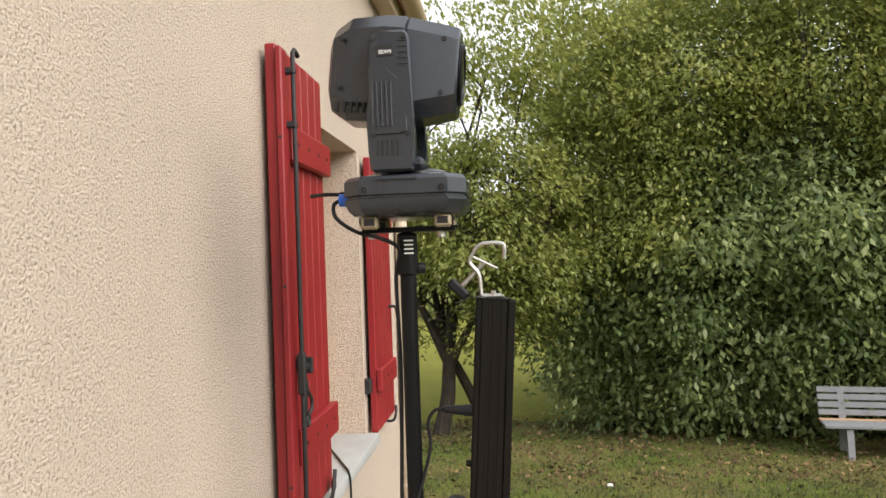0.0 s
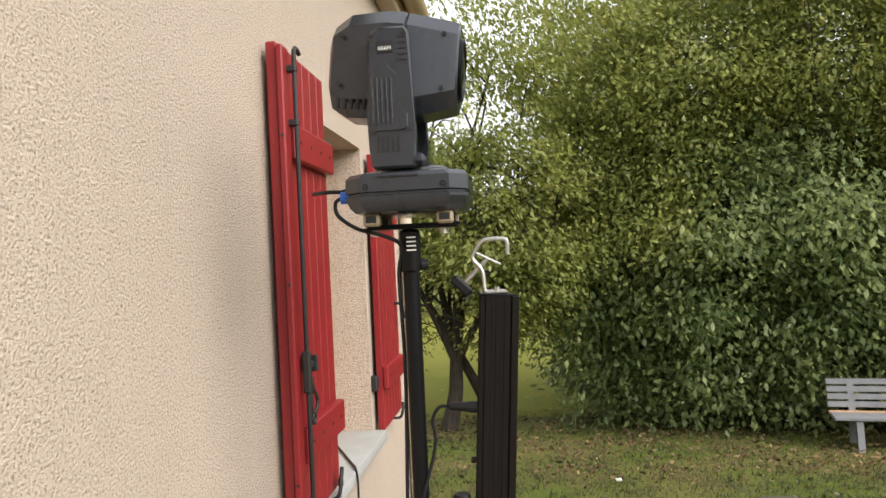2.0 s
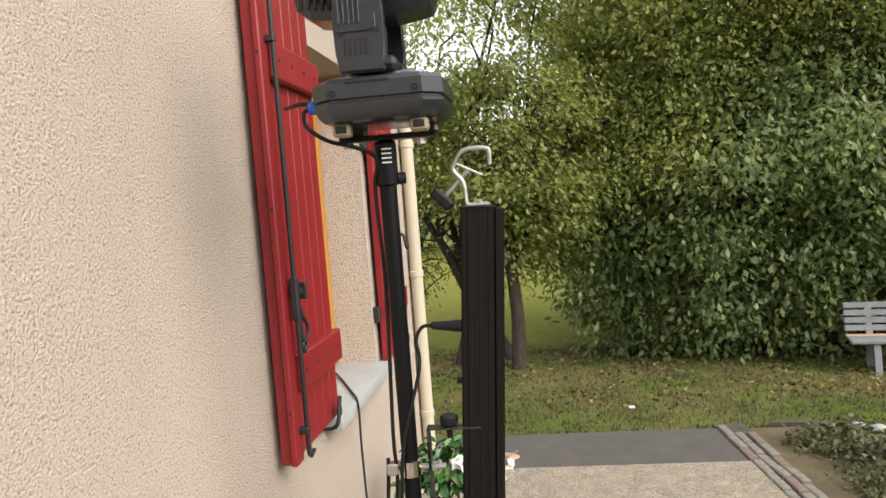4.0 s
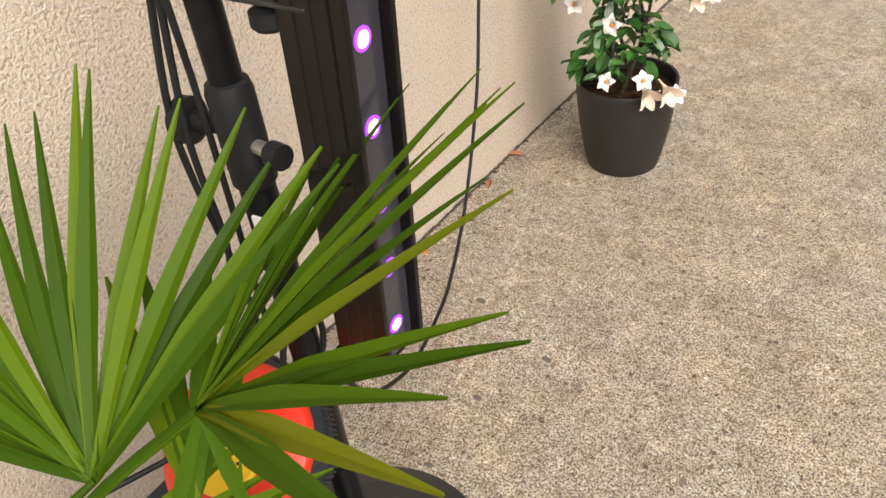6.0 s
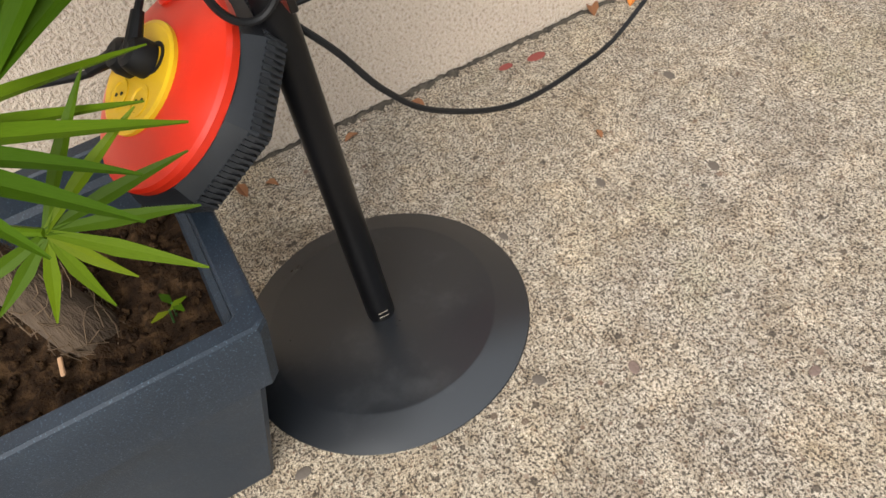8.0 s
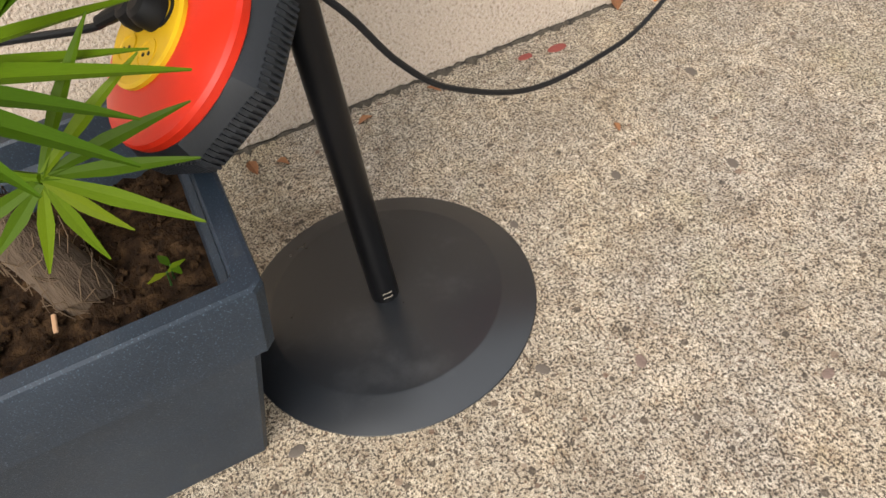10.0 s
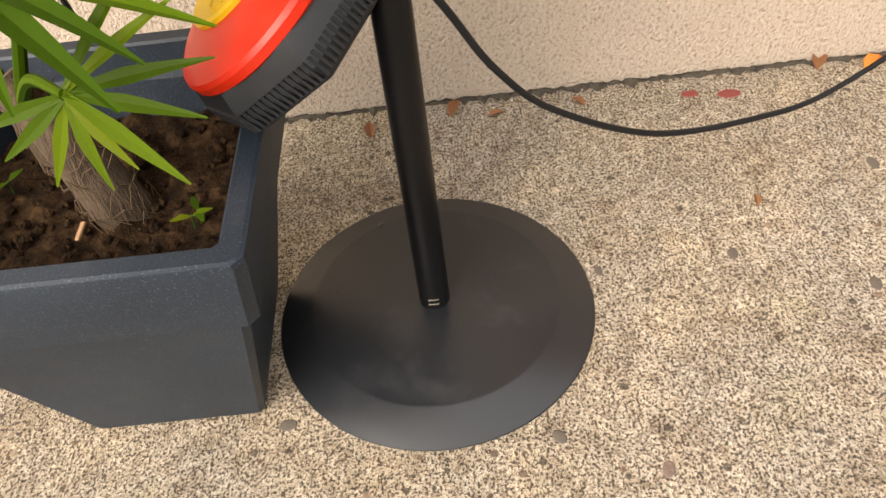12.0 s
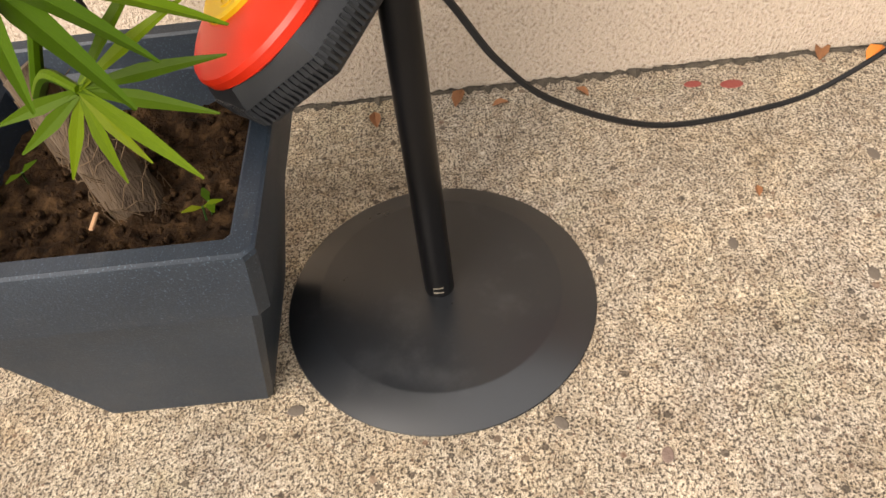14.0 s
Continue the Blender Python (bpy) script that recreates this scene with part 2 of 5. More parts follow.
LITTER = leafy("leaf_litter", (0.08, 0.044, 0.02), (0.152, 0.088, 0.04), (0.24, 0.16, 0.072), 0.9, 0.05)
PALM = blade_green()
PALM_YOUNG = blade_green("young_palm_green", 1.01)
BLACK = simple("black_powder_coat", (0.0035, 0.0035, 0.004), (0.006, 0.006, 0.007), 6, (0.28, 0.40), bump=0.15, grain=900, dist=0.0004, spec=0.2)
BAR_BLACK = simple("black_anodised_aluminium", (0.0045, 0.0035, 0.0035), (0.007, 0.0055, 0.0055), 6, (0.26, 0.38), bump=0.05, grain=700, spec=0.28)
FIXTURE = simple("charcoal_plastic", (0.013, 0.016, 0.022), (0.019, 0.023, 0.030), 12, (0.18, 0.30), bump=0.12, grain=1100, dist=0.0003, spec=0.7)
DARK = simple("dark_recess", (0.004, 0.004, 0.005), (0.008, 0.008, 0.009), 10, (0.6, 0.8), bump=0)
REEL_BLACK = simple("blue_black_plastic", (0.008, 0.0095, 0.013), (0.013, 0.015, 0.019), 14, (0.45, 0.6), bump=0.15)
RUBBER = simple("black_rubber", (0.007, 0.007, 0.008), (0.012, 0.012, 0.013), 20, (0.45, 0.6), bump=0.1, spec=0.22)
CHROME = simple("chrome", (0.612, 0.595, 0.5695), (0.527, 0.51, 0.4845), 30, (0.12, 0.25), metal=1.0, bump=0.03)
STEEL = simple("galvanised_steel", (0.40, 0.39, 0.36), (0.50, 0.49, 0.46), 30, (0.32, 0.45), metal=0.85, bump=0.05)
IRON = simple("dark_wrought_iron", (0.022, 0.022, 0.024), (0.045, 0.043, 0.042), 25, (0.45, 0.65), metal=0.5, bump=0.3, grain=300)
BRASS = simple("cream_plastic", (0.225, 0.18, 0.11), (0.28, 0.235, 0.16), 25, (0.4, 0.6), bump=0.05)
ORANGE = simple("varnished_orange_wood", (0.391, 0.1615, 0.0136), (0.459, 0.2125, 0.0255), 9, (0.25, 0.4), bump=0.1, grain=60)
SILL = simple("grey_stone_sill", (0.2805, 0.289, 0.2805), (0.3655, 0.374, 0.3612), 7, (0.7, 0.85), bump=0.3, grain=260)
CREAM = simple("cream_painted_metal", (0.448, 0.392, 0.296), (0.496, 0.44, 0.336), 5, (0.45, 0.6), bump=0.06)
TAN = simple("tan_gutter_metal", (0.336, 0.264, 0.16), (0.4, 0.32, 0.208), 4, (0.4, 0.55), bump=0.06)
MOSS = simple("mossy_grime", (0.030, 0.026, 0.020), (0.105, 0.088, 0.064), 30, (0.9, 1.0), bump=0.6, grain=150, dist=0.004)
GRIME = simple("black_grime", (0.016, 0.013, 0.010), (0.095, 0.078, 0.058), 45, (0.9, 1.0), bump=0.8, grain=180, dist=0.004)
PLANTER = speckled_plastic()
BASE_TOP = dusty_steel()
REEL_RED = simple("bright_red_plastic", (0.56, 0.0190, 0.0060), (0.61, 0.0260, 0.0075), 10, (0.3, 0.42), bump=0.04)
REEL_YELLOW = simple("yellow_plastic", (0.68, 0.408, 0.0085), (0.731, 0.459, 0.01275), 12, (0.35, 0.5), bump=0.05)
BLUE = simple("blue_connector_plastic", (0.02, 0.11, 0.55), (0.03, 0.14, 0.62), 20, (0.4, 0.5), bump=0)
POT = simple("dark_brown_plastic_pot", (0.008, 0.007, 0.0065), (0.013, 0.0115, 0.0105), 12, (0.45, 0.6), bump=0.08)
PETAL = simple("white_petals", (0.6256, 0.6118, 0.5796), (0.6808, 0.6624, 0.6348), 30, (0.5, 0.6), bump=0.05)
PETAL_OLD = simple("wilted_petals", (0.62, 0.47, 0.36), (0.70, 0.59, 0.50), 30, (0.7, 0.8), bump=0.2)
PISTIL = simple("flower_heart", (0.55, 0.16, 0.02), (0.62, 0.26, 0.03), 60, (0.6, 0.7), bump=0)
BENCH_GREY = simple("weathered_grey_wood", (0.165, 0.170, 0.178), (0.225, 0.230, 0.238), 9, (0.7, 0.85), bump=0.3, grain=90)
BENCH_TAN = simple("bare_tan_wood", (0.46, 0.27, 0.15), (0.55, 0.34, 0.19), 9, (0.6, 0.8), bump=0.2, grain=90)
PAVER = simple("weathered_paver", (0.1105, 0.09775, 0.0765), (0.255, 0.2253, 0.1827), 22, (0.8, 0.95), bump=0.6, grain=120, dist=0.004)
PAVER_RED = simple("reddish_paver", (0.128, 0.084, 0.068), (0.208, 0.152, 0.124), 22, (0.8, 0.95), bump=0.6, grain=120, dist=0.004)
PEBBLE = simple("brown_grey_pebble", (0.085, 0.070, 0.056), (0.125, 0.102, 0.082), 60, (0.7, 0.85), bump=0.3)
CURTAIN = simple("pale_curtain", (0.70, 0.72, 0.72), (0.80, 0.82, 0.82), 6, (0.8, 0.9), bump=0.1)
PLASTER = simple("inside_plaster", (0.60, 0.58, 0.54), (0.66, 0.64, 0.60), 3, (0.8, 0.9), bump=0.1)
ROOF = simple("terracotta_tile", (0.34, 0.16, 0.09), (0.46, 0.24, 0.14), 5, (0.8, 0.9), bump=0.4, grain=80)
RED_CHIP = simple("red_paint_spot", (0.19, 0.035, 0.028), (0.23, 0.055, 0.042), 90, (0.7, 0.8), bump=0.2)
DRY_LEAF = simple("dry_leaf_brown", (0.182, 0.07, 0.028), (0.252, 0.119, 0.049), 60, (0.7, 0.85), bump=0.3)
ORANGE_LEAF = simple("dry_leaf_orange", (0.496, 0.16, 0.024), (0.56, 0.224, 0.04), 60, (0.6, 0.8), bump=0.3)
WHITE = simple("white_print", (0.75, 0.75, 0.73), (0.8, 0.8, 0.78), 60, (0.5, 0.6), bump=0)
LED_CORE = glow("led_white_violet", (0.72, 0.40, 1.0), 2.8)
LED_RIM = glow("led_violet_halo", (0.34, 0.05, 1.0), 0.5)
GLASS = glassy("window_glass")
LENS = simple("dark_lens", (0.01, 0.012, 0.02), (0.015, 0.018, 0.03), 5, (0.04, 0.08), bump=0)
LED_FACE = simple("smoked_cover", (0.028, 0.026, 0.034), (0.038, 0.035, 0.045), 10, (0.12, 0.2), bump=0)


# ---- mesh helpers ----
ORIGIN = {}


def thing(name, at, label, category, group="", kind=""):
    ob = new(name)
    ob.location = at
    ob.empty_display_size = 0.05
    ORIGIN[ob.name] = Vector(at)
    return tagged(ob, label, category, group, kind)


def finish(bm, smooth=True, sharp=0.42):
    bmesh.ops.recalc_face_normals(bm, faces=bm.faces)
    for f in bm.faces:
        f.smooth = smooth
    for e in bm.edges:
        if len(e.link_faces) == 2 and e.calc_face_angle(0) > sharp:
            e.smooth = False


def part(name, bm, material, parent=None, label="", at=None, smooth=True):
    """Links a bmesh, given in world metres, as one mesh object under a thing or a part."""
    finish(bm, smooth)
    me = bpy.data.meshes.new(name)
    bm.to_mesh(me)
    bm.free()
    me.materials.append(material)
    ob = new(name, me)
    base = ORIGIN[parent.name] if parent else Vector(at or (0, 0, 0))
    me.transform(Matrix.Translation(-base))
    if parent:
        ob.parent = parent
    else:
        ob.location = base
    ORIGIN[ob.name] = base
    return tagged(ob, label)


def solo(name, bm, material, at, label, category, group="", kind="", smooth=True):
    return tagged(part(name, bm, material, None, "", at, smooth), label, category, group, kind)


def piece(name, me, m, parent):
    """A piece on shared mesh data, at the world pose m under parent."""
    ob = new(name, me)
    ob.parent = parent
    ob.matrix_basis = Matrix.Translation(-ORIGIN[parent.name]) @ m
    ORIGIN[ob.name] = ORIGIN[parent.name]
    return ob


def mesh_of(name, bm, material, smooth=True):
    finish(bm, smooth)
    me = bpy.data.meshes.new(name)
    bm.to_mesh(me)
    bm.free()
    me.materials.append(material)
    return me


def box(lo, hi, bevel=0.0, bm=None, m=None, seg=1):
    out = bm or bmesh.new()
    b = bmesh.new()
    lo, hi = Vector(lo), Vector(hi)
    bmesh.ops.create_cube(b, size=1, matrix=Matrix.Translation((lo + hi) / 2) @ Matrix.Diagonal((*(hi - lo), 1)))
    if bevel:
        bmesh.ops.bevel(b, geom=b.edges[:], offset=bevel, segments=seg, affect="EDGES", profile=0.6)
    return join(out, b, m)


def join(out, b, m=None):
    if m:
        bmesh.ops.transform(b, matrix=m, verts=b.verts)
    verts = {v: out.verts.new(v.co) for v in b.verts}
    for f in b.faces:
        out.faces.new([verts[v] for v in f.verts])
    b.free()
    return out


def loft(rings, bm=None, m=None, caps=True):
    out = bm or bmesh.new()
    rows = [[out.verts.new(m @ Vector(p) if m else p) for p in ring] for ring in rings]
    k = len(rows[0])
    for a, b in zip(rows, rows[1:]):
        for i in range(k if k > 2 else 1):
            out.faces.new((a[i], a[(i + 1) % k], b[(i + 1) % k], b[i]))
    if caps:
        out.faces.new(rows[0][::-1])
        out.faces.new(rows[-1])
    return out


def oct_ring(cx, cy, hx, hy, c, z):
    return [(cx + x, cy + y, z) for x, y in ((hx, -hy + c), (hx, hy - c), (hx - c, hy), (-hx + c, hy), (-hx, hy - c), (-hx, -hy + c), (-hx + c, -hy), (hx - c, -hy))]


def lathe(profile, centre, seg=32, bm=None, m=None, caps=True):
    cx, cy, cz = centre
    rings = [[(cx + r * math.cos(a * math.tau / seg), cy + r * math.sin(a * math.tau / seg), cz + z) for a in range(seg)] for r, z in profile]
    return loft(rings, bm, m, caps)


def curve_points(pts, n=8):
    """Points along a smooth curve through pts (Catmull-Rom)."""
    p = [Vector(q) for q in pts]
    p = [2 * p[0] - p[1], *p, 2 * p[-1] - p[-2]]
    out = []
    for i in range(1, len(p) - 2):
        for k in range(n):
            t = k / n
            a, b, c, d = p[i - 1:i + 3]
            out.append(0.5 * (2 * b + (c - a) * t + (2 * a - 5 * b + 4 * c - d) * t * t + (3 * b - a - 3 * c + d) * t ** 3))
    return [*out, p[-2]]


def tube(pts, r, seg=10, bm=None):
    """A round tube through pts; r is one radius, or one for each end."""
    r0, r1 = r if isinstance(r, tuple) else (r, r)
    p = [Vector(q) for q in pts]
    side = None
    rings = []
    for i, q in enumerate(p):
        d = (p[min(i + 1, len(p) - 1)] - p[max(i - 1, 0)]).normalized()
        side = (side - d * side.dot(d)).normalized() if side else d.orthogonal().normalized()
        up = d.cross(side)
        k = i / max(1, len(p) - 1)
        rad = r0 + (r1 - r0) * k
        rings.append([q + rad * (math.cos(a * math.tau / seg) * side + math.sin(a * math.tau / seg) * up) for a in range(seg)])
    return loft(rings, bm)


def rod(a, b, r, seg=16, bm=None):
    return tube([a, b], r, seg, bm)


def slab_shape(pts, axis_m, thick, bm=None, bevel=0.0):
    """An outline in the plane of axis_m's x and z, thick along its y."""
    b = bmesh.new()
    loft([[(x, 0, z) for x, z in pts], [(x, thick, z) for x, z in pts]], b)
    if bevel:
        bmesh.ops.bevel(b, geom=b.edges[:], offset=bevel, segments=1, affect="EDGES")
    return join(bm or bmesh.new(), b, axis_m)


def leaf_cloud(name, clumps, size, material, parent, seed, per=60, spread=0.28, flat=0.55, kind="stuff", label="", axis=None):
    """Many small folded leaves round clump centres, as one mesh."""
    rng = np.random.default_rng(seed)
    c = np.repeat(np.asarray(clumps, float), per, 0)
    n = len(c)
    off = rng.normal(0, 1, (n, 3)) * (spread, spread, spread * flat)
    p = c + off
    az, el, roll = rng.uniform(0, math.tau, n), rng.normal(-0.35, 0.45, n), rng.normal(0, 0.6, n)
    if axis is not None:    # leaves hang outwards from the plant's axis
        az = np.arctan2(p[:, 1] - axis[1], p[:, 0] - axis[0]) + rng.normal(0, 0.9, n)
        el = rng.normal(-0.75, 0.4, n)
    d = np.stack([np.cos(az) * np.cos(el), np.sin(az) * np.cos(el), np.sin(el)], 1)
    s = np.stack([-np.sin(az), np.cos(az), 0 * az], 1)
    u = np.cross(s, d)
    w = np.cos(roll)[:, None] * s + np.sin(roll)[:, None] * u
    h = np.cross(w, d)
    L = (size * rng.uniform(0.6, 1.3, n))[:, None]
    v = np.stack([p, p + d * L * 0.45 + w * L * 0.27 + h * L * 0.06, p + d * L - h * L * 0.08, p + d * L * 0.45 - w * L * 0.27 + h * L * 0.06], 1).reshape(-1, 3)
    v -= np.array(ORIGIN[parent.name]) if parent else 0
    i = np.arange(n)[:, None] * 4
    me = bpy.data.meshes.new(name)
    tri = np.concatenate([i + [0, 1, 2], i + [0, 2, 3]], 1).reshape(-1, 3)
    me.vertices.add(len(v))
    me.vertices.foreach_set("co", v.ravel())
    me.loops.add(tri.size)
    me.loops.foreach_set("vertex_index", tri.ravel())
    me.polygons.add(len(tri))
    me.polygons.foreach_set("loop_start", np.arange(len(tri)) * 3)
    me.update(calc_edges=True)
    me.materials.append(material)
    ob = new(name, me)
    if parent:
        ob.parent = parent
    ORIGIN[ob.name] = ORIGIN[parent.name] if parent else Vector((0, 0, 0))
    return tagged(ob, label, kind=kind)


def shell_points(centre, radii, n, seed, inner=0.55, lump=0.25):
    """Clump centres in the outer part of a lumpy ellipsoid."""
    rng = np.random.default_rng(seed)
    d = rng.normal(0, 1, (n, 3))
    d /= np.linalg.norm(d, axis=1)[:, None]
    bump = np.array([noise.noise(Vector(q) * 2.2 + Vector((seed, 0, 0))) for q in d])
    r = (inner + (1 - inner) * rng.uniform(0, 1, n) ** 0.5) * (1 + lump * 2 * bump)
    return np.asarray(centre) + d * r[:, None] * np.asarray(radii)


def lawn_z(x, y):
    return -0.05 - 0.07 * max(0.0, min(y, 9.0) - 3.75) - 0.004 * max(0.0, y - 9.0) * (y < 40) - 0.124 * (y >= 40)


# ---- ground ----
bm = bmesh.new()
xs = [-400, -120, -40, -15, -8, -4, -2, 0, 1, 2, 3, 4, 5, 6, 8, 12, 20, 50, 120, 400]
ys = [-400, -100, -30, -10, -5, 0, 2, 3, 3.75, 4.5, 5.25, 6, 6.75, 7.5, 8.25, 9, 11, 14, 20, 30, 50, 120, 400]
grid = [[bm.verts.new((x, y, lawn_z(x, y) + (0.02 * noise.noise(Vector((x, y, 0))) if 3.8 < y < 9 else 0))) for y in ys] for x in xs]
for i in range(len(xs) - 1):
    for j in range(len(ys) - 1):
        bm.faces.new((grid[i][j], grid[i + 1][j], grid[i + 1][j + 1], grid[i][j + 1]))
solo("ground", bm, LAWN, (0, 0, 0), "patchy green and brown lawn with fallen leaves", "lawn", kind="structure")

# added sheet over the far lawn, its sunlit brightness painted in
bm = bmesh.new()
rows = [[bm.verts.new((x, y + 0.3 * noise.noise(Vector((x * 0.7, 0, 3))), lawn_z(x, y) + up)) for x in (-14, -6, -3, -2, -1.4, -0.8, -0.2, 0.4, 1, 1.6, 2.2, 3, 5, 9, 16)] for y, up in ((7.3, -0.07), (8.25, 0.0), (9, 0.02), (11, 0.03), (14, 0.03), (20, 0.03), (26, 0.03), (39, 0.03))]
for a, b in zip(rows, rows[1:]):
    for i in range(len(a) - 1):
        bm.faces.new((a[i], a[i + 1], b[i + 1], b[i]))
solo("meadow", bm, SUNLIT_GRASS, (0, 12, lawn_z(0, 12)), "bright yellow-green far lawn beyond the trees, sunlight put into its colour", "meadow", kind="structure")


def edge_x(y):
    """The terrace's slanting outer edge."""
    return 1.869 + (3.67 - y) * 0.073


solo("pavement", loft([[(0.004, -7, z), (edge_x(-7), -7, z), (edge_x(3.02), 3.02, z), (0.004, 3.02, z)] for z in (-0.12, 0)]), CONCRETE, (0, 0, 0), "weathered exposed-aggregate concrete terrace slab", "terrace", kind="structure")
solo("road", loft([[(-0.6, 3.024, z), (edge_x(3.02) - 0.004, 3.024, z), (edge_x(3.67) - 0.004, 3.67, z), (-0.6, 3.67, z)] for z in (-0.12, -0.006)]), ASPHALT, (0, 0, 0), "dark grey asphalt strip between terrace and lawn", "asphalt strip", kind="structure")

# grass blades and leaf litter on the lawn
rng = np.random.default_rng(5)
tufts = []
for _ in range(5200):
    y = 3.70 + 6.5 * rng.uniform() ** 1.5
    x = rng.uniform(-2.5, 7)
    if not (x < 0.0 and y < 3.8):
        tufts.append((x, y, lawn_z(x, y)))
n = len(tufts)
p = np.repeat(np.array(tufts), 9, 0) + rng.normal(0, 1, (n * 9, 3)) * (0.05, 0.05, 0)
k = len(p)
az, lean, h = rng.uniform(0, math.tau, k), rng.uniform(0.3, 1.2, k), rng.uniform(0.018, 0.05, k)
s = np.stack([-np.sin(az), np.cos(az), 0 * az], 1) * 0.005
tip = p + np.stack([np.cos(az) * np.sin(lean) * h, np.sin(az) * np.sin(lean) * h, np.cos(lean) * h], 1)
v = np.stack([p - s, p + s, tip], 1).reshape(-1, 3)
me = bpy.data.meshes.new("grass")
me.from_pydata(v.tolist(), [], np.arange(3 * k).reshape(-1, 3).tolist())
me.materials.append(GRASS)
tagged(new("grass", me), "short patchy lawn grass, partly dried", "grass", kind="stuff")

lit = [(x, y, lawn_z(x, y) + 0.025) for x, y in zip(rng.uniform(-1.5, 6.5, 900), 4.4 + 3.6 * rng.uniform(size=900))]
leaf_cloud("leaf_litter", lit, 0.055, LITTER, None, 8, per=6, spread=0.2, flat=0.02, label="scattered dry brown leaves on the lawn")
bpy.data.objects["leaf_litter"]["category"] = "fallen leaves"

# brick edging: three rows of worn pavers
edging = thing("brick_edging", (2.08, 0, 0), "worn grey and reddish paver edging beside the terrace", "edging", kind="structure")
part("bed", loft([[(edge_x(-7) + 0.002, -7, z), (edge_x(-7) + 0.205, -7, z), (edge_x(3.78) + 0.205, 3.78, z), (edge_x(3.78) + 0.002, 3.78, z)] for z in (-0.12, -0.012)]), MOSS, edging)
rng = random.Random(4)
pav = [mesh_of("paver", box((-0.029, -0.1, -0.03), (0.029, 0.1, 0.012), 0.007), m) for m in (PAVER, PAVER, PAVER, PAVER, PAVER_RED)]
for row in range(3):
    y = -5.0 + 0.07 * row
    while y < 3.52:
        s = rng.uniform(0.8, 1.15)
        piece("brick", rng.choice(pav), Matrix.LocRotScale((edge_x(y + 0.1) + 0.033 + 0.067 * row + rng.uniform(-.003, .003), y + 0.1 * s, rng.uniform(-0.016, 0.0)), Euler((rng.uniform(-.03, .03), rng.uniform(-.05, .05), 0.073 + rng.uniform(-.03, .03))), (1, s, 1)), edging)
        y += 0.2 * s + 0.012

# garden bed right of the edging
bm = bmesh.new()
arc = [(2.302, 0.6), (2.078, 3.70)] + [(2.25 + 1.15 * math.sin(a * math.pi / 16), 2.3 + 1.42 * math.cos(a * math.pi / 16)) for a in range(1, 9)] + [(3.4, 0.6)]
loft([[(x, y, -0.1) for x, y in arc], [(x, y, -0.025) for x, y in arc]], bm)
solo("garden_bed", bm, BED_SOIL, (2.7, 2, 0), "narrow overgrown bed beside the terrace", "garden bed", kind="structure")
rim = [(2.25 + 1.17 * math.sin(a * math.pi / 24), 2.3 + 1.44 * math.cos(a * math.pi / 24), -0.04) for a in range(0, 13)] + [(3.42, 0.7, -0.04)]
solo("bed_border", loft([[(x - w * 0.03, y - w * 0.03, z + h) for w, h in ((-1, -0.06), (1, -0.06), (1, 0.045), (-1, 0.045))] for x, y, z in rim]), MOSS, rim[5], "dark curved border strip round the bed", "bed border", kind="structure")
rng = np.random.default_rng(3)
for x, y, r in ((2.40, 3.3, 0.16), (2.55, 2.95, 0.2), (2.50, 2.6, 0.18), (2.8, 2.55, 0.22), (2.60, 2.15, 0.2), (2.85, 3.05, 0.16), (2.75, 1.7, 0.2), (2.62, 3.35, 0.15), (2.45, 2.3, 0.14), (3.05, 2.8, 0.16)):
    plant = thing("bed_plant", (x, y, -0.03), "low clump of green and brownish plants in the bed", "plant", "bed plants")
    leaf_cloud("foliage", shell_points((x, y, 0.0), (r, r, 0.085), 34, int(x * 100 + y * 10)), 0.045, BED_LEAF, plant, int(y * 100), per=22, spread=0.05, kind="")
rng2 = random.Random(9)
for i in range(9):
    a = rng2.uniform(0.15, 0.45) * math.pi
    x, y, r = 2.25 + 1.05 * math.sin(a), 2.3 + 1.5 * math.cos(a), rng2.uniform(0.035, 0.06)
    bm = bmesh.new()
    bmesh.ops.create_icosphere(bm, subdivisions=2, radius=r)
    for v in bm.verts:
        v.co *= 1 + 0.25 * noise.noise(v.co * 25 + Vector((i, 0, 0)))
        v.co = Vector((v.co.x + x, v.co.y + y, v.co.z * 0.6 - 0.01))
    solo("stone", bm, SILL, (x, y, -0.02), "small grey field stone in the bed", "stone", "bed stones")

# ---- house ----
W0, W1, Z0, Z1 = 1.0, 1.81, 0.962, 2.255       # the window opening
bm = bmesh.new()
box((-0.28, -7, -0.15), (0, W0, 3.22), bm=bm)
box((-0.28, W1, -0.15), (0, 3.13, 3.22), bm=bm)
box((-0.28, W0, -0.15), (0, W1, Z0 - 0.05), bm=bm)
box((-0.28, W0, Z1), (0, W1, 3.22), bm=bm)
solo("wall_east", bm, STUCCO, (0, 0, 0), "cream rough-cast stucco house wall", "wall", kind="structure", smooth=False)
solo("wall_north", box((-6, 3.0, -0.15), (-0.285, 3.13, 3.3)), STUCCO, (0, 0, 0), "cream rough-cast stucco house wall", "wall", kind="structure")
solo("wall_south", box((-6, -7, -0.15), (-0.285, -6.7, 3.3)), STUCCO, (0, 0, 0), "cream rough-cast stucco house wall", "wall", kind="structure")
solo("wall_west", box((-6.3, -7, -0.15), (-6.005, 3.13, 3.3)), STUCCO, (0, 0, 0), "cream rough-cast stucco house wall", "wall", kind="structure")
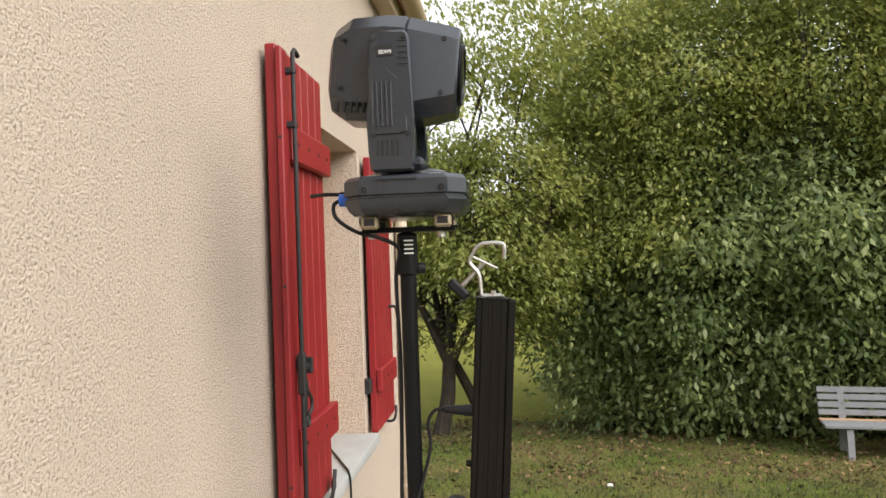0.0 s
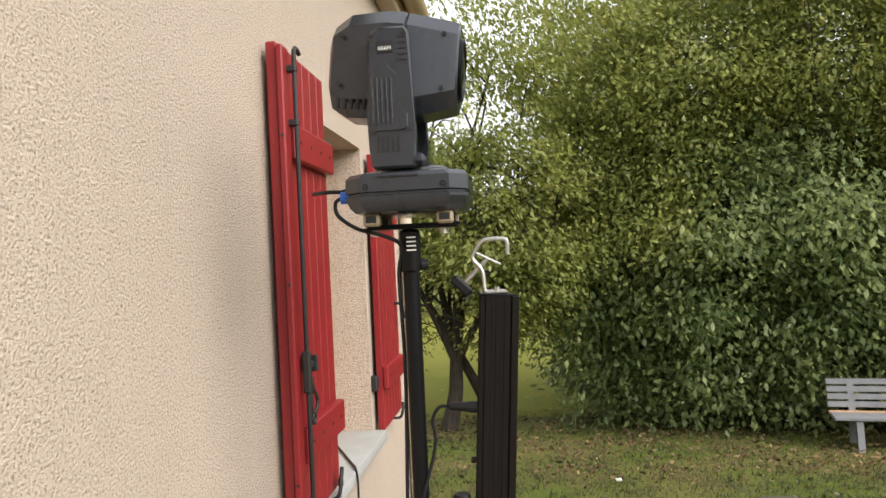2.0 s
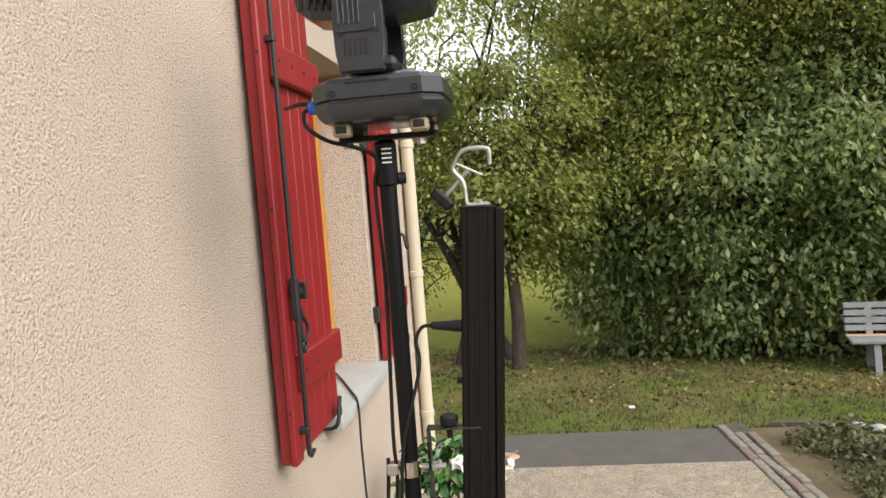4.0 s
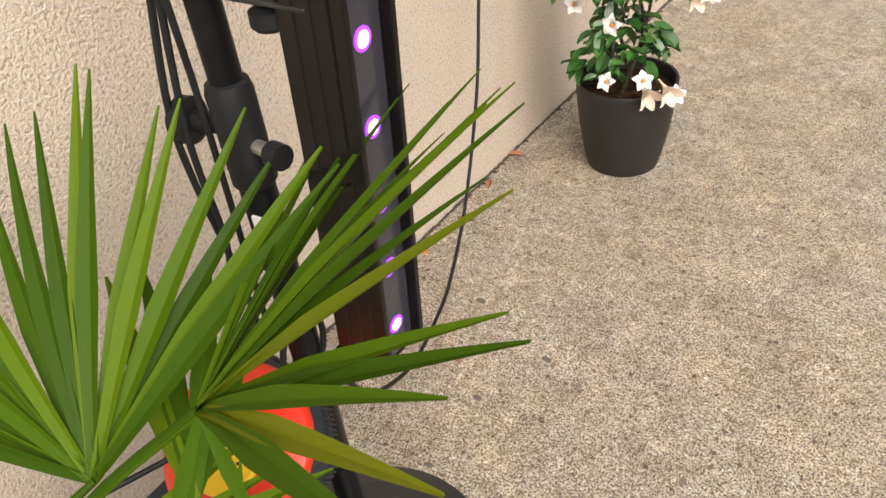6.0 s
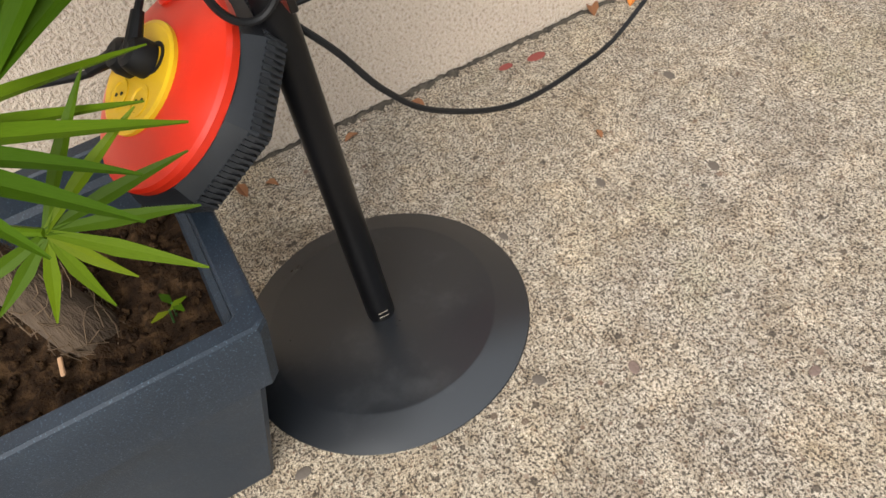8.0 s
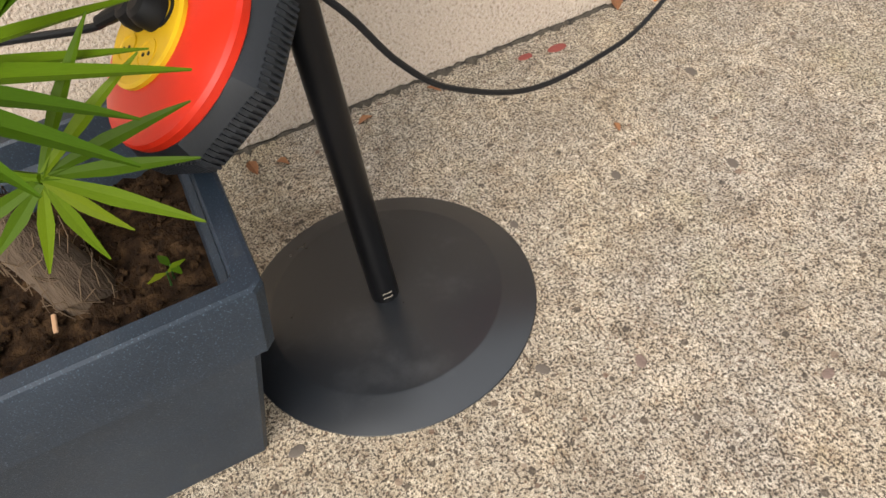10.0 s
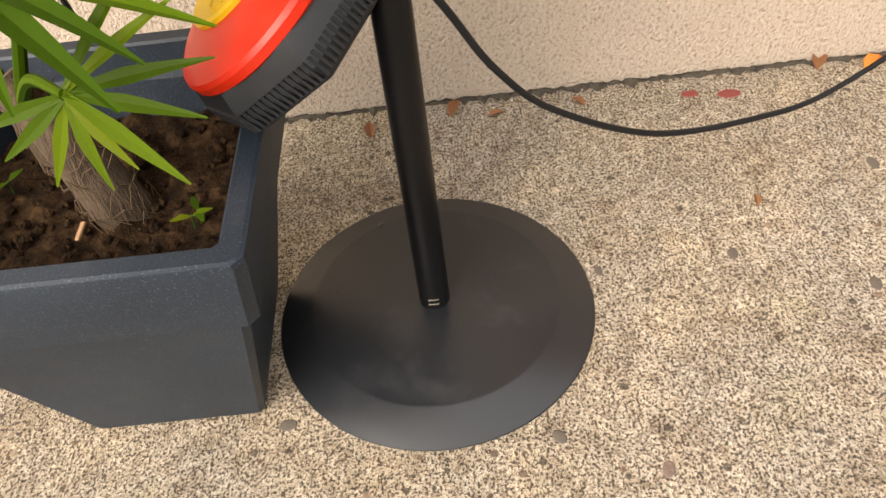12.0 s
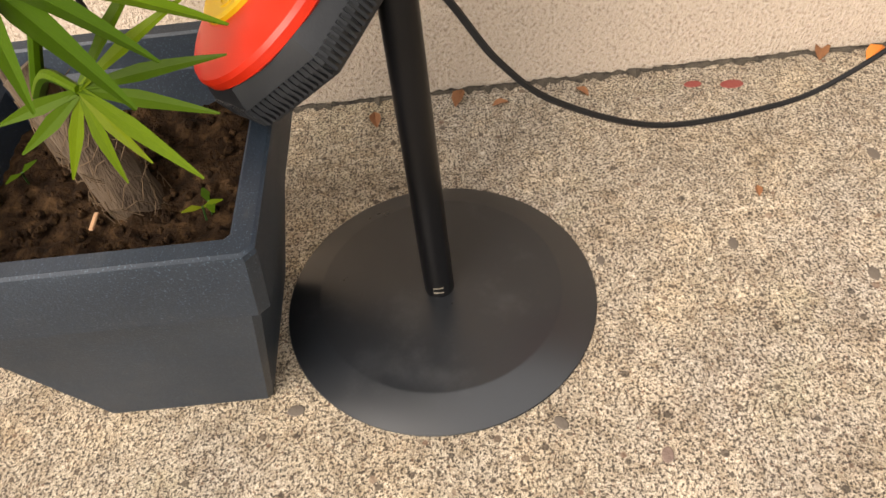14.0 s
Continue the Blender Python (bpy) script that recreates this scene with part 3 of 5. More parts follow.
solo("floor", box((-6, -6.7, -0.1), (-0.285, 3.0, 0)), PLASTER, (0, 0, 0), "pale inside floor", "floor", kind="structure")
solo("ceiling", box((-6, -6.7, 2.6), (-0.285, 3.0, 2.7)), PLASTER, (0, 0, 0), "white inside ceiling", "ceiling", kind="structure")
bm = bmesh.new()
loft([[(0.16, y, 3.26), (0.16, y, 3.34), (-3.1, y, 4.5), (-6.5, y, 3.34), (-6.5, y, 3.26)] for y in (-7.2, 3.3)], bm)
solo("roof", bm, ROOF, (0, 0, 0), "terracotta roof above the wall", "roof", kind="structure")
solo("soffit", box((0.003, -7.1, 3.125), (0.10, 3.25, 3.225), 0.004), TAN, (0, 0, 3.2), "tan painted eaves board", "eaves", kind="structure")
gut = thing("gutter", (0.16, 0, 3.3), "tan metal half-round roof gutter", "gutter", kind="structure")
half = [(0.06 * math.cos(a * math.pi / 10), -0.06 * math.sin(a * math.pi / 10)) for a in range(11)]
prof = half + [(x * 0.94, z * 0.94) for x, z in half[::-1]]
part("trough", loft([[(0.165 + x, y, 3.245 + z) for x, z in prof] for y in (-7.1, 3.28)]), TAN, gut)

# grimy joint along the foot of the wall
rng = random.Random(2)
bm = bmesh.new()
prev = None
y = -2.0
while y < 3.13:
    w, h = rng.uniform(0.001, 0.006) + (rng.random() < 0.22) * rng.uniform(0.004, 0.016), rng.uniform(0.001, 0.007)
    row = [bm.verts.new(q) for q in ((0.0035, y, h + 0.004), (w * 0.6, y, h), (w + 0.004, y, 0.0015))]
    if prev:
        bm.faces.new((prev[0], row[0], row[1], prev[1]))
        bm.faces.new((prev[1], row[1], row[2], prev[2]))
    prev, y = row, y + rng.uniform(0.004, 0.014)
solo("grime_joint", bm, GRIME, (0, 0, 0), "dark grimy crumbling joint at the foot of the wall", "joint", kind="structure")

# corner: downpipe and cream corner board
pipe = thing("downpipe", (0.045, 2.84, 0.03), "cream painted rain downpipe on the wall", "downpipe")
part("pipe", rod((0.045, 2.84, 0.03), (0.045, 2.84, 3.15), 0.036, 20), CREAM, pipe)
for z in (0.42, 1.25, 2.0, 2.75):
    part("bracket", lathe([(0.0365, -0.018), (0.042, -0.016), (0.042, 0.016), (0.0365, 0.018)], (0.045, 2.84, z), 20), CREAM, pipe)
solo("corner_board", box((0.002, 2.945, 0.0), (0.03, 3.135, 3.13), 0.006), CREAM, (0.02, 3.04, 0), "cream corner board of the house", "corner board", kind="structure")
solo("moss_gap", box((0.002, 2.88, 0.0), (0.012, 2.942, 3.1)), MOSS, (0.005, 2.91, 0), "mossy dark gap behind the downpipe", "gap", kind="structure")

# ---- window ----
win = thing("window_1", (-0.16, (W0 + W1) / 2, Z0), "orange varnished wooden casement window set back in the wall", "window", kind="structure")
fr = bmesh.new()
for lo, hi in (((-0.235, W0, Z0), (-0.175, W0 + 0.055, Z1)), ((-0.235, W1 - 0.055, Z0), (-0.175, W1, Z1)), ((-0.235, W0 + 0.055, Z1 - 0.055), (-0.175, W1 - 0.055, Z1)), ((-0.235, W0 + 0.055, Z0), (-0.17, W1 - 0.055, Z0 + 0.06))):
    box(lo, hi, 0.006, fr)
part("window_frame", fr, ORANGE, win)
mid = (W0 + W1) / 2
for a, b in ((W0 + 0.058, mid - 0.002), (mid + 0.002, W1 - 0.058)):
    s = bmesh.new()
    lo, hi = Z0 + 0.064, Z1 - 0.06
    box((-0.22, a, lo), (-0.163, a + 0.05, hi), 0.005, s)
    box((-0.22, b - 0.05, lo), (-0.163, b, hi), 0.005, s)
    box((-0.22, a + 0.05, lo), (-0.163, b - 0.05, lo + 0.16), 0.005, s)
    box((-0.22, a + 0.05, hi - 0.06), (-0.163, b - 0.05, hi), 0.005, s)
    sash = part("sash", s, ORANGE, win)
    part("pane", box((-0.195, a + 0.05, lo + 0.16), (-0.191, b - 0.05, hi - 0.06)), GLASS, sash).visible_shadow = False
part("window_sill", box((-0.24, W0 - 0.06, Z0 - 0.048), (0.065, W1 + 0.015, Z0), 0.008, seg=2), SILL, win, "grey stone sill")
bm = bmesh.new()
loft([[(-0.30 + 0.012 * math.sin(i * 1.1) + d, W0 + 0.02 + i * 0.0135, z) for i in range(60)] + [(-0.304 + 0.012 * math.sin(i * 1.1) + d, W0 + 0.02 + i * 0.0135, z) for i in range(59, -1, -1)] for z, d in ((0.6, 0), (2.45, 0))], bm)
solo("curtain", bm, CURTAIN, (-0.3, mid, 2.45), "pale grey pleated curtain behind the window", "curtain")


def shutter(y0, y1, z0, z1, near, label):
    """A board shutter lying open on the wall. near: whether its bolted closing edge is at y0."""
    sh = thing("shutter", (0.03, (y0 + y1) / 2, z0), label, "shutter", "window shutters")
    n = 6
    w = (y1 - y0) / n
    for i in range(n):
        part("plank", box((0.018, y0 + i * w + 0.0015, z0), (0.050, y0 + (i + 1) * w - 0.0015, z1), 0.004), RED, sh)
    inner = (y0 + 0.06, y1 + 0.003) if near else (y0 - 0.003, y1 - 0.06)
    for z in (z0 + 0.19, z1 - 0.33):
        part("brace", box((0.0505, inner[0], z), (0.078, inner[1], z + 0.105), 0.005), RED, sh)
        for f in (0.12, 0.37, 0.63, 0.88):
            yy = inner[0] + f * (inner[1] - inner[0])
            part("screw", rod((0.0775, yy, z + 0.055), (0.0795, yy, z + 0.055), 0.006, 10), IRON, sh)
    if near:
        part("edge_strip", box((0.0505, y0 - 0.012, z0), (0.070, y0 + 0.048, z1 - 0.012), 0.004), RED, sh)
        for z in (z0 + 0.15, z0 + 0.71, z1 - 0.27):
            part("screw", rod((0.061, y0 - 0.013, z), (0.061, y0 - 0.0105, z), 0.005, 10), IRON, sh)
        rod_y = y0 + 0.034
        xr = 0.090
        line = [(xr, rod_y + 0.055, z1 - 0.020), (xr, rod_y + 0.040, z1 - 0.012), (xr, rod_y + 0.015, z1 - 0.012), (xr, rod_y + 0.002, z1 - 0.022), (xr, rod_y, z1 - 0.05), (xr, rod_y, z1 - 0.40), (xr, rod_y, z0 + 0.40), (xr, rod_y, z0 + 0.05), (xr, rod_y + 0.002, z0 + 0.022), (xr, rod_y + 0.015, z0 + 0.012), (xr, rod_y + 0.045, z0 + 0.018)]
        bolt = part("bolt_rod", tube(line, 0.0068, 10), IRON, sh, "black iron espagnolette rod")
        for z in (z1 - 0.075, z1 - 0.23, z0 + 0.09):
            part("guide", box((0.051, rod_y - 0.011, z - 0.010), (0.098, rod_y + 0.011, z + 0.010), 0.004), IRON, bolt)
        h = part("latch", box((0.078, rod_y - 0.012, z0 + 0.40), (0.100, rod_y + 0.012, z0 + 0.52), 0.004), IRON, sh, "dark iron latch with a pierced handle")
        part("catch", box((0.084, rod_y + 0.012, z0 + 0.466), (0.096, rod_y + 0.062, z0 + 0.484), 0.004), IRON, h)
        part("catch_plate", box((0.0505, rod_y + 0.058, z0 + 0.452), (0.104, rod_y + 0.070, z0 + 0.500), 0.004), IRON, h)
        hx = 0.094
        ring = [(hx, rod_y + 0.018, z0 + 0.44), (hx + .004, rod_y + 0.02, z0 + 0.41), (hx + .006, rod_y + 0.052, z0 + 0.378), (hx + .006, rod_y + 0.05, z0 + 0.352), (hx, rod_y + 0.028, z0 + 0.335), (hx, rod_y + 0.014, z0 + 0.352), (hx, rod_y + 0.012, z0 + 0.40), (hx, rod_y + 0.018, z0 + 0.44)]
        part("handle", tube(curve_points(ring, 4), 0.0055, 8), IRON, h)
        part("handle_loop", tube([(hx, rod_y + 0.03 + 0.014 * math.cos(a * 0.5236), z0 + 0.322 + 0.016 * math.sin(a * 0.5236)) for a in range(13)], 0.005, 8), IRON, h)
        part("holdback", tube(curve_points([(0.002, y1 - 0.11, z0 - 0.02), (0.05, y1 - 0.11, z0 - 0.02), (0.075, y1 - 0.115, z0 + 0.0), (0.08, y1 - 0.10, z0 + 0.05), (0.076, y1 - 0.07, z0 + 0.075)], 5), 0.007, 8), IRON, sh, "iron shutter holdback")
        part("holdback_weight", box((0.066, y1 - 0.09, z0 + 0.008), (0.074, y1 - 0.045, z0 + 0.045), 0.003), IRON, sh)
    else:
        part("hook", tube(curve_points([(0.05, y1 - 0.09, z0 + 0.56), (0.085, y1 - 0.09, z0 + 0.555), (0.095, y1 - 0.085, z0 + 0.50), (0.095, y1 - 0.05, z0 + 0.485), (0.090, y1 - 0.03, z0 + 0.51)], 5), 0.008, 8), IRON, sh)
        part("holdback", tube(curve_points([(0.002, y1 - 0.14, z0 - 0.02), (0.06, y1 - 0.14, z0 - 0.02), (0.078, y1 - 0.14, z0 + 0.02), (0.074, y1 - 0.11, z0 + 0.05)], 5), 0.007, 8), IRON, sh, "iron shutter holdback")
        for z in (z0 + 0.22, z1 - 0.28):
            part("hinge", box((-0.012, y0 - 0.04, z - 0.035), (0.030, y0 + 0.004, z + 0.035), 0.006), IRON, sh)
    return sh


shutter(0.462, 0.968, 0.972, 2.372, True, "red painted board shutter open against the wall, black iron bolt")
shutter(1.862, 2.365, 0.952, 2.235, False, "red painted board shutter open on the far side of the window")

# ---- light stand ----
PX, PY = 0.471, 0.0
stand = thing("light_stand", (PX, PY, 0), "black steel light stand with a round plate base", "light stand")
part("base_plate", lathe([(0.2150, 0.0005), (0.2165, 0.003), (0.2155, 0.0045), (0.170, 0.0235), (0.166, 0.0245), (0.03, 0.0255), (0.022, 0.0265)], (PX, PY, 0), 96), BASE_TOP, stand, "black round steel base with a sloped rim")
part("lower_tube", lathe([(0.0195, 0.014), (0.0205, 0.017), (0.0205, 0.92), (0.019, 0.925)], (PX, PY, 0), 28), BLACK, stand)
for z in (0.036, 0.045):
    part("mark_bar", box((PX + 0.0195, PY - 0.008, z), (PX + 0.0208, PY + 0.006, z + 0.0016)), PAVER, stand)
part("sticker", box((PX + 0.003, PY - 0.0225, 0.755), (PX + 0.016, PY - 0.0185, 0.785), 0.0005), WHITE, stand, "small pale paper sticker")
part("upper_tube", lathe([(0.0175, 0.90), (0.0175, 1.80)], (PX, PY, 0), 28), BLACK, stand)
col = part("collar", lathe([(0.0208, 0.815), (0.025, 0.82), (0.025, 0.925), (0.0225, 0.935), (0.018, 0.937)], (PX, PY, 0), 28), RUBBER, stand)
part("knob_shaft", rod((PX - 0.02, PY - 0.004, 0.885), (PX - 0.055, PY - 0.012, 0.885), 0.012, 14), RUBBER, col)
part("knob", lathe([(0.020, 0), (0.026, 0.003), (0.026, 0.018), (0.022, 0.022)], (0, 0, 0), 18, m=Matrix.Translation((PX - 0.054, PY - 0.012, 0.885)) @ Euler((0, -math.pi / 2, 0.2)).to_matrix().to_4x4()), RUBBER, col)
part("bolt", rod((PX + 0.022, PY - 0.004, 0.868), (PX + 0.05, PY - 0.008, 0.868), 0.008, 12), STEEL, col)
part("bolt_knob", rod((PX + 0.048, PY - 0.008, 0.868), (PX + 0.066, PY - 0.01, 0.868), 0.014, 12), RUBBER, col)
top = part("top_collar", lathe([(0.0180, 1.71), (0.0225, 1.714), (0.0225, 1.795), (0.020, 1.80), (0.012, 1.803)], (PX, PY, 0), 28), BLACK, stand)
for i in range(4):
    part("print_bar", box((PX - 0.004, PY - 0.0229, 1.756 + 0.009 * i), (PX + 0.016, PY - 0.0222, 1.759 + 0.009 * i)), WHITE, top)
part("top_knob", rod((PX + 0.02, PY + 0.005, 1.725), (PX + 0.035, PY + 0.01, 1.725), 0.012, 14), RUBBER, top)
part("top_plate", box((PX - 0.105, PY - 0.02, 1.803), (PX + 0.105, PY + 0.02, 1.808), 0.001), BLACK, stand)
for dx in (-0.075, 0.075):
    part("plate_bolt", rod((PX + dx, PY, 1.79), (PX + dx, PY, 1.803), 0.010, 8), STEEL, stand)

# ---- moving head ----
head = thing("moving_head_light", (PX, PY, 1.81), "charcoal plastic moving head stage light on the stand", "stage light")
hx = PX + 0.011
base = bmesh.new()
rings = [(0.085, 0.085, .02, 1.832), (0.108, 0.108, .028, 1.836), (0.118, 0.118, .032, 1.846), (0.125, 0.125, .035, 1.862), (0.125, 0.125, .035, 1.868), (0.120, 0.120, .035, 1.870), (0.120, 0.120, .035, 1.874), (0.126, 0.126, .035, 1.876), (0.125, 0.125, .035, 1.905), (0.118, 0.118, .036, 1.914), (0.095, 0.095, .03, 1.919)]
loft([oct_ring(hx, PY, *r) for r in rings], base)
body = part("base_housing", base, FIXTURE, head)
part("seam_slot", box((hx - 0.055, PY - 0.127, 1.9025), (hx + 0.03, PY - 0.119, 1.9075), 0.001), DARK, body)
part("lower_slot", box((hx - 0.05, PY - 0.122, 1.855), (hx + 0.05, PY - 0.1185, 1.861), 0.001), DARK, body)
for dx in (-0.078, 0.078):
    part("screw", lathe([(0.0075, 0), (0.0075, 0.002), (0.0055, 0.0024), (0.0045, 0.0008)], (0, 0, 0), 16, m=Matrix.Translation((hx + dx, PY - 0.1250, 1.886)) @ Euler((math.pi / 2, 0, 0)).to_matrix().to_4x4()), DARK, body)
    part("screw_socket", rod((hx + dx, PY - 0.1268, 1.886), (hx + dx, PY - 0.1275, 1.886), 0.0034, 6), IRON, body)
for dx in (-0.075, 0.075):
    for dy in (-0.08, 0.06):
        foot = part("foot", box((hx + dx - 0.017, PY + dy - 0.015, 1.8085), (hx + dx + 0.017, PY + dy + 0.015, 1.834), 0.004), BRASS, head, "cream twist-lock foot")
        part("foot_recess", box((hx + dx - 0.011, PY + dy - 0.0156, 1.815), (hx + dx + 0.011, PY + dy - 0.0148, 1.829), 0.0003), DARK, foot)
part("cross_rail", box((hx - 0.1, PY - 0.02, 1.8085), (hx + 0.1, PY + 0.02, 1.814), 0.001), BLACK, head)
for i in range(6):
    part("vent_hole", lathe([(0.005, -0.001), (0.005, 0.001)], (hx - 0.055 + 0.022 * i, PY - 0.045 - 0.012 * (i % 2), 1.8322), 10), DARK, body)
part("power_inlet", rod((hx - 0.118, PY - 0.06, 1.872), (hx - 0.142, PY - 0.06, 1.872), 0.013, 16), BLUE, head, "blue power connector")
part("data_plug", rod((hx - 0.118, PY + 0.03, 1.893), (hx - 0.16, PY + 0.03, 1.893), 0.006, 12), RUBBER, head)
part("turntable", lathe([(0.085, 1.917), (0.085, 1.926), (0.078, 1.93)], (hx, PY, 0), 40), FIXTURE, head)
yoke = part("yoke_bridge", box((hx - 0.055, PY - 0.118, 1.926), (hx + 0.045, PY + 0.118, 1.95), 0.008), FIXTURE, head)
arm_line = [(-0.050, 1.921), (0.037, 1.921), (0.040, 1.99), (0.035, 2.19), (0.027, 2.205), (-0.030, 2.205), (-0.048, 2.19), (-0.056, 2.02), (-0.054, 1.96)]
for y, sgn in ((PY - 0.122, 1), (PY + 0.090, -1)):
    a = part("yoke_arm", slab_shape([(hx + x - 0.012, z) for x, z in arm_line], Matrix.Translation((0, y, 0)), 0.032, bevel=0.005), FIXTURE, head)
    if sgn > 0:
        f = y - 0.0006
        panel = [(-0.048, 1.995), (-0.048, 2.13), (-0.04, 2.138), (-0.012, 2.128), (0.008, 2.108), (0.012, 2.04), (0.026, 2.028), (0.026, 2.0), (0.01, 1.995)]
        raised = part("arm_panel", slab_shape([(hx + x - 0.012, z) for x, z in panel], Matrix.Translation((0, f - 0.004, 0)), 0.006, bevel=0.0015), FIXTURE, a)
        for i in range(5):
            part("rib", box((hx - 0.057 + 0.0095 * i, f - 0.0075, 2.01), (hx - 0.0525 + 0.0095 * i, f - 0.0035, 2.10), 0.0012), FIXTURE, a)
        for i in range(5):
            part("vent_slot", box((hx - 0.049 + 0.010 * i, f - 0.0008, 1.953), (hx - 0.044 + 0.010 * i, f + 0.002, 1.985), 0.0004), DARK, a)
        for i in range(5):
            part("side_slot", box((hx + 0.0, f - 0.0012, 2.135 + 0.0115 * i), (hx + 0.019, f + 0.001, 2.1375 + 0.0115 * i), 0.0004), DARK, a)
        for dx, z in ((-0.055, 2.188), (0.012, 2.192), (-0.055, 1.995), (0.014, 1.997)):
            part("screw", rod((hx + dx, f - 0.003, z), (hx + dx, f, z), 0.0048, 12), DARK, a)
        badge = part("badge", box((hx - 0.042, f - 0.0016, 2.152), (hx - 0.010, f + 0.001, 2.176), 0.0006), DARK, a, "small dark badge with white lettering")
        text = bpy.data.curves.new("lettering", "FONT")
        text.body, text.size, text.extrude, text.align_x = "BEAM", 0.0105, 0.0002, "CENTER"
        text.materials.append(WHITE)
        letters = new("lettering", text)
        letters.parent = badge
        letters.matrix_basis = Matrix.Translation(-ORIGIN[badge.name]) @ pose(hx - 0.026, f - 0.0022, 2.157, 90, 0, 0)
hm = Matrix.Translation((hx, PY, 2.142)) @ Euler((0, radians(6), 0)).to_matrix().to_4x4()
shape = bmesh.new()
secs = [(-0.158, 0.045, 0.062, .02, -.006), (-0.150, 0.06, 0.086, .026, -.006), (-0.115, 0.076, 0.108, .032, -.004), (-0.04, 0.084, 0.113, .034, 0), (0.0, 0.084, 0.112, .034, 0), (0.004, 0.080, 0.108, .034, 0), (0.008, 0.084, 0.110, .034, 0), (0.095, 0.080, 0.092, .032, .004), (0.112, 0.076, 0.088, .032, .005), (0.116, 0.07, 0.082, .03, .005)]
loft([[(x, p, q + dz) for p, q, _ in oct_ring(0, 0, hy, hz, c, 0)] for x, hy, hz, c, dz in secs], shape, hm)
shell = part("lamp_head", shape, FIXTURE, head)
ring = Euler((0, math.pi / 2, 0)).to_matrix().to_4x4()
part("lens_ring", lathe([(0.06, 0), (0.066, 0.004), (0.066, 0.010), (0.058, 0.011), (0.055, 0.004)], (0, 0, 0), 32, m=hm @ Matrix.Translation((0.1125, 0, 0.005)) @ ring), BLACK, shell)
part("lens", lathe([(0.055, 0.002), (0.04, 0.008), (0.015, 0.011)], (0, 0, 0), 32, m=hm @ Matrix.Translation((0.1125, 0, 0.005)) @ ring), LENS, shell, "dark glass lens")
for i in range(7):
    part("cooling_fin", box((-0.13 + 0.014 * i, -0.0865, -0.100), (-0.124 + 0.014 * i, -0.074, -0.078), 0.001, m=hm), DARK, shell)
for x, z in ((-0.128, -0.05), (-0.128, 0.05), (0.085, 0.06), (0.085, -0.05)):
    part("screw", rod(hm @ Vector((x, -0.0850, z)), hm @ Vector((x, -0.0775, z)), 0.0048, 10), DARK, shell)

# ---- LED bar ----
lean = math.atan2(0.069, 1.054)
bar_m = Matrix.Translation((0.581, 0.018, 0.603)) @ Euler((0, lean, 0)).to_matrix().to_4x4()   # bar's own z runs up along it
BL = 1.056
bar = thing("led_bar", (0.581, 0.018, 0.603), "long black LED wash bar clamped upright to the stand", "LED bar")
pts = [(0.035, -0.029), (0.035, 0.029), (0.031, 0.033), (-0.02, 0.033), (-0.022, 0.029), (-0.031, 0.029), (-0.035, 0.025), (-0.035, -0.025), (-0.031, -0.029), (-0.022, -0.029), (-0.020, -0.033), (-0.008, -0.033), (-0.007, -0.0318), (0.001, -0.0318), (0.002, -0.033), (0.012, -0.033), (0.013, -0.0318), (0.019, -0.0318), (0.020, -0.033), (0.031, -0.033)]
housing = part("housing", loft([[(x, y, z) for x, y in pts] for z in (0.004, BL - 0.004)], m=bar_m), BAR_BLACK, bar)
for z in (0.0, BL - 0.004):
    part("end_cap", box((-0.035, -0.033, z), (0.036, 0.033, z + 0.004), 0.001, m=bar_m), BLACK, bar)
part("cover", box((0.0352, -0.0265, 0.008), (0.0362, 0.0265, BL - 0.008), 0.0002, m=bar_m), LED_FACE, bar, "smoked glossy front cover")
for s in (-1, 1):
    part("lip", box((0.0352, s * 0.0305 - 0.0035, 0.004), (0.0495, s * 0.0305 + 0.0035, BL - 0.004), 0.001, m=bar_m), BAR_BLACK, bar)
side_m = Euler((0, math.pi / 2, 0)).to_matrix().to_4x4()
for i in range(12):
    z = 0.053 + 0.0862 * i
    rim = part("led", lathe([(0.0115, 0), (0.0115, 0.0012), (0.008, 0.0014)], (0, 0, 0), 20, m=bar_m @ Matrix.Translation((0.0363, 0, z)) @ side_m), LED_RIM, bar, "lit violet LED")
    part("led_lens", lathe([(0.0088, 0.0008), (0.0078, 0.0016), (0.003, 0.0022)], (0, 0, 0), 18, m=bar_m @ Matrix.Translation((0.0363, 0, z)) @ side_m), LED_CORE, rim)
part("stud", rod(bar_m @ Vector((-0.034, -0.01, 0.70)), bar_m @ Vector((-0.046, -0.01, 0.70)), 0.007, 12), RUBBER, bar)
plug = part("plug", loft([[bar_m @ Vector((x, -0.012 + r * math.cos(a), 0.813 + r * math.sin(a))) for a in [k * math.tau / 14 for k in range(14)]] for x, r in ((-0.034, 0.0125), (-0.05, 0.0125), (-0.056, 0.011), (-0.095, 0.008), (-0.10, 0.0045))]), RUBBER, bar, "black plug with strain relief")
lead0 = bar_m @ Vector((-0.098, -0.012, 0.813))
part("lead", tube(curve_points([lead0, lead0 + Vector((-0.02, 0, -0.003)), lead0 + Vector((-0.034, -0.004, -0.03)), lead0 + Vector((-0.032, -0.006, -0.09)), (PX - 0.010, PY - 0.026, 1.16), (PX - 0.026, PY - 0.02, 0.9), (PX - 0.026, PY - 0.026, 0.62)], 6), 0.0038, 8), RUBBER, plug)
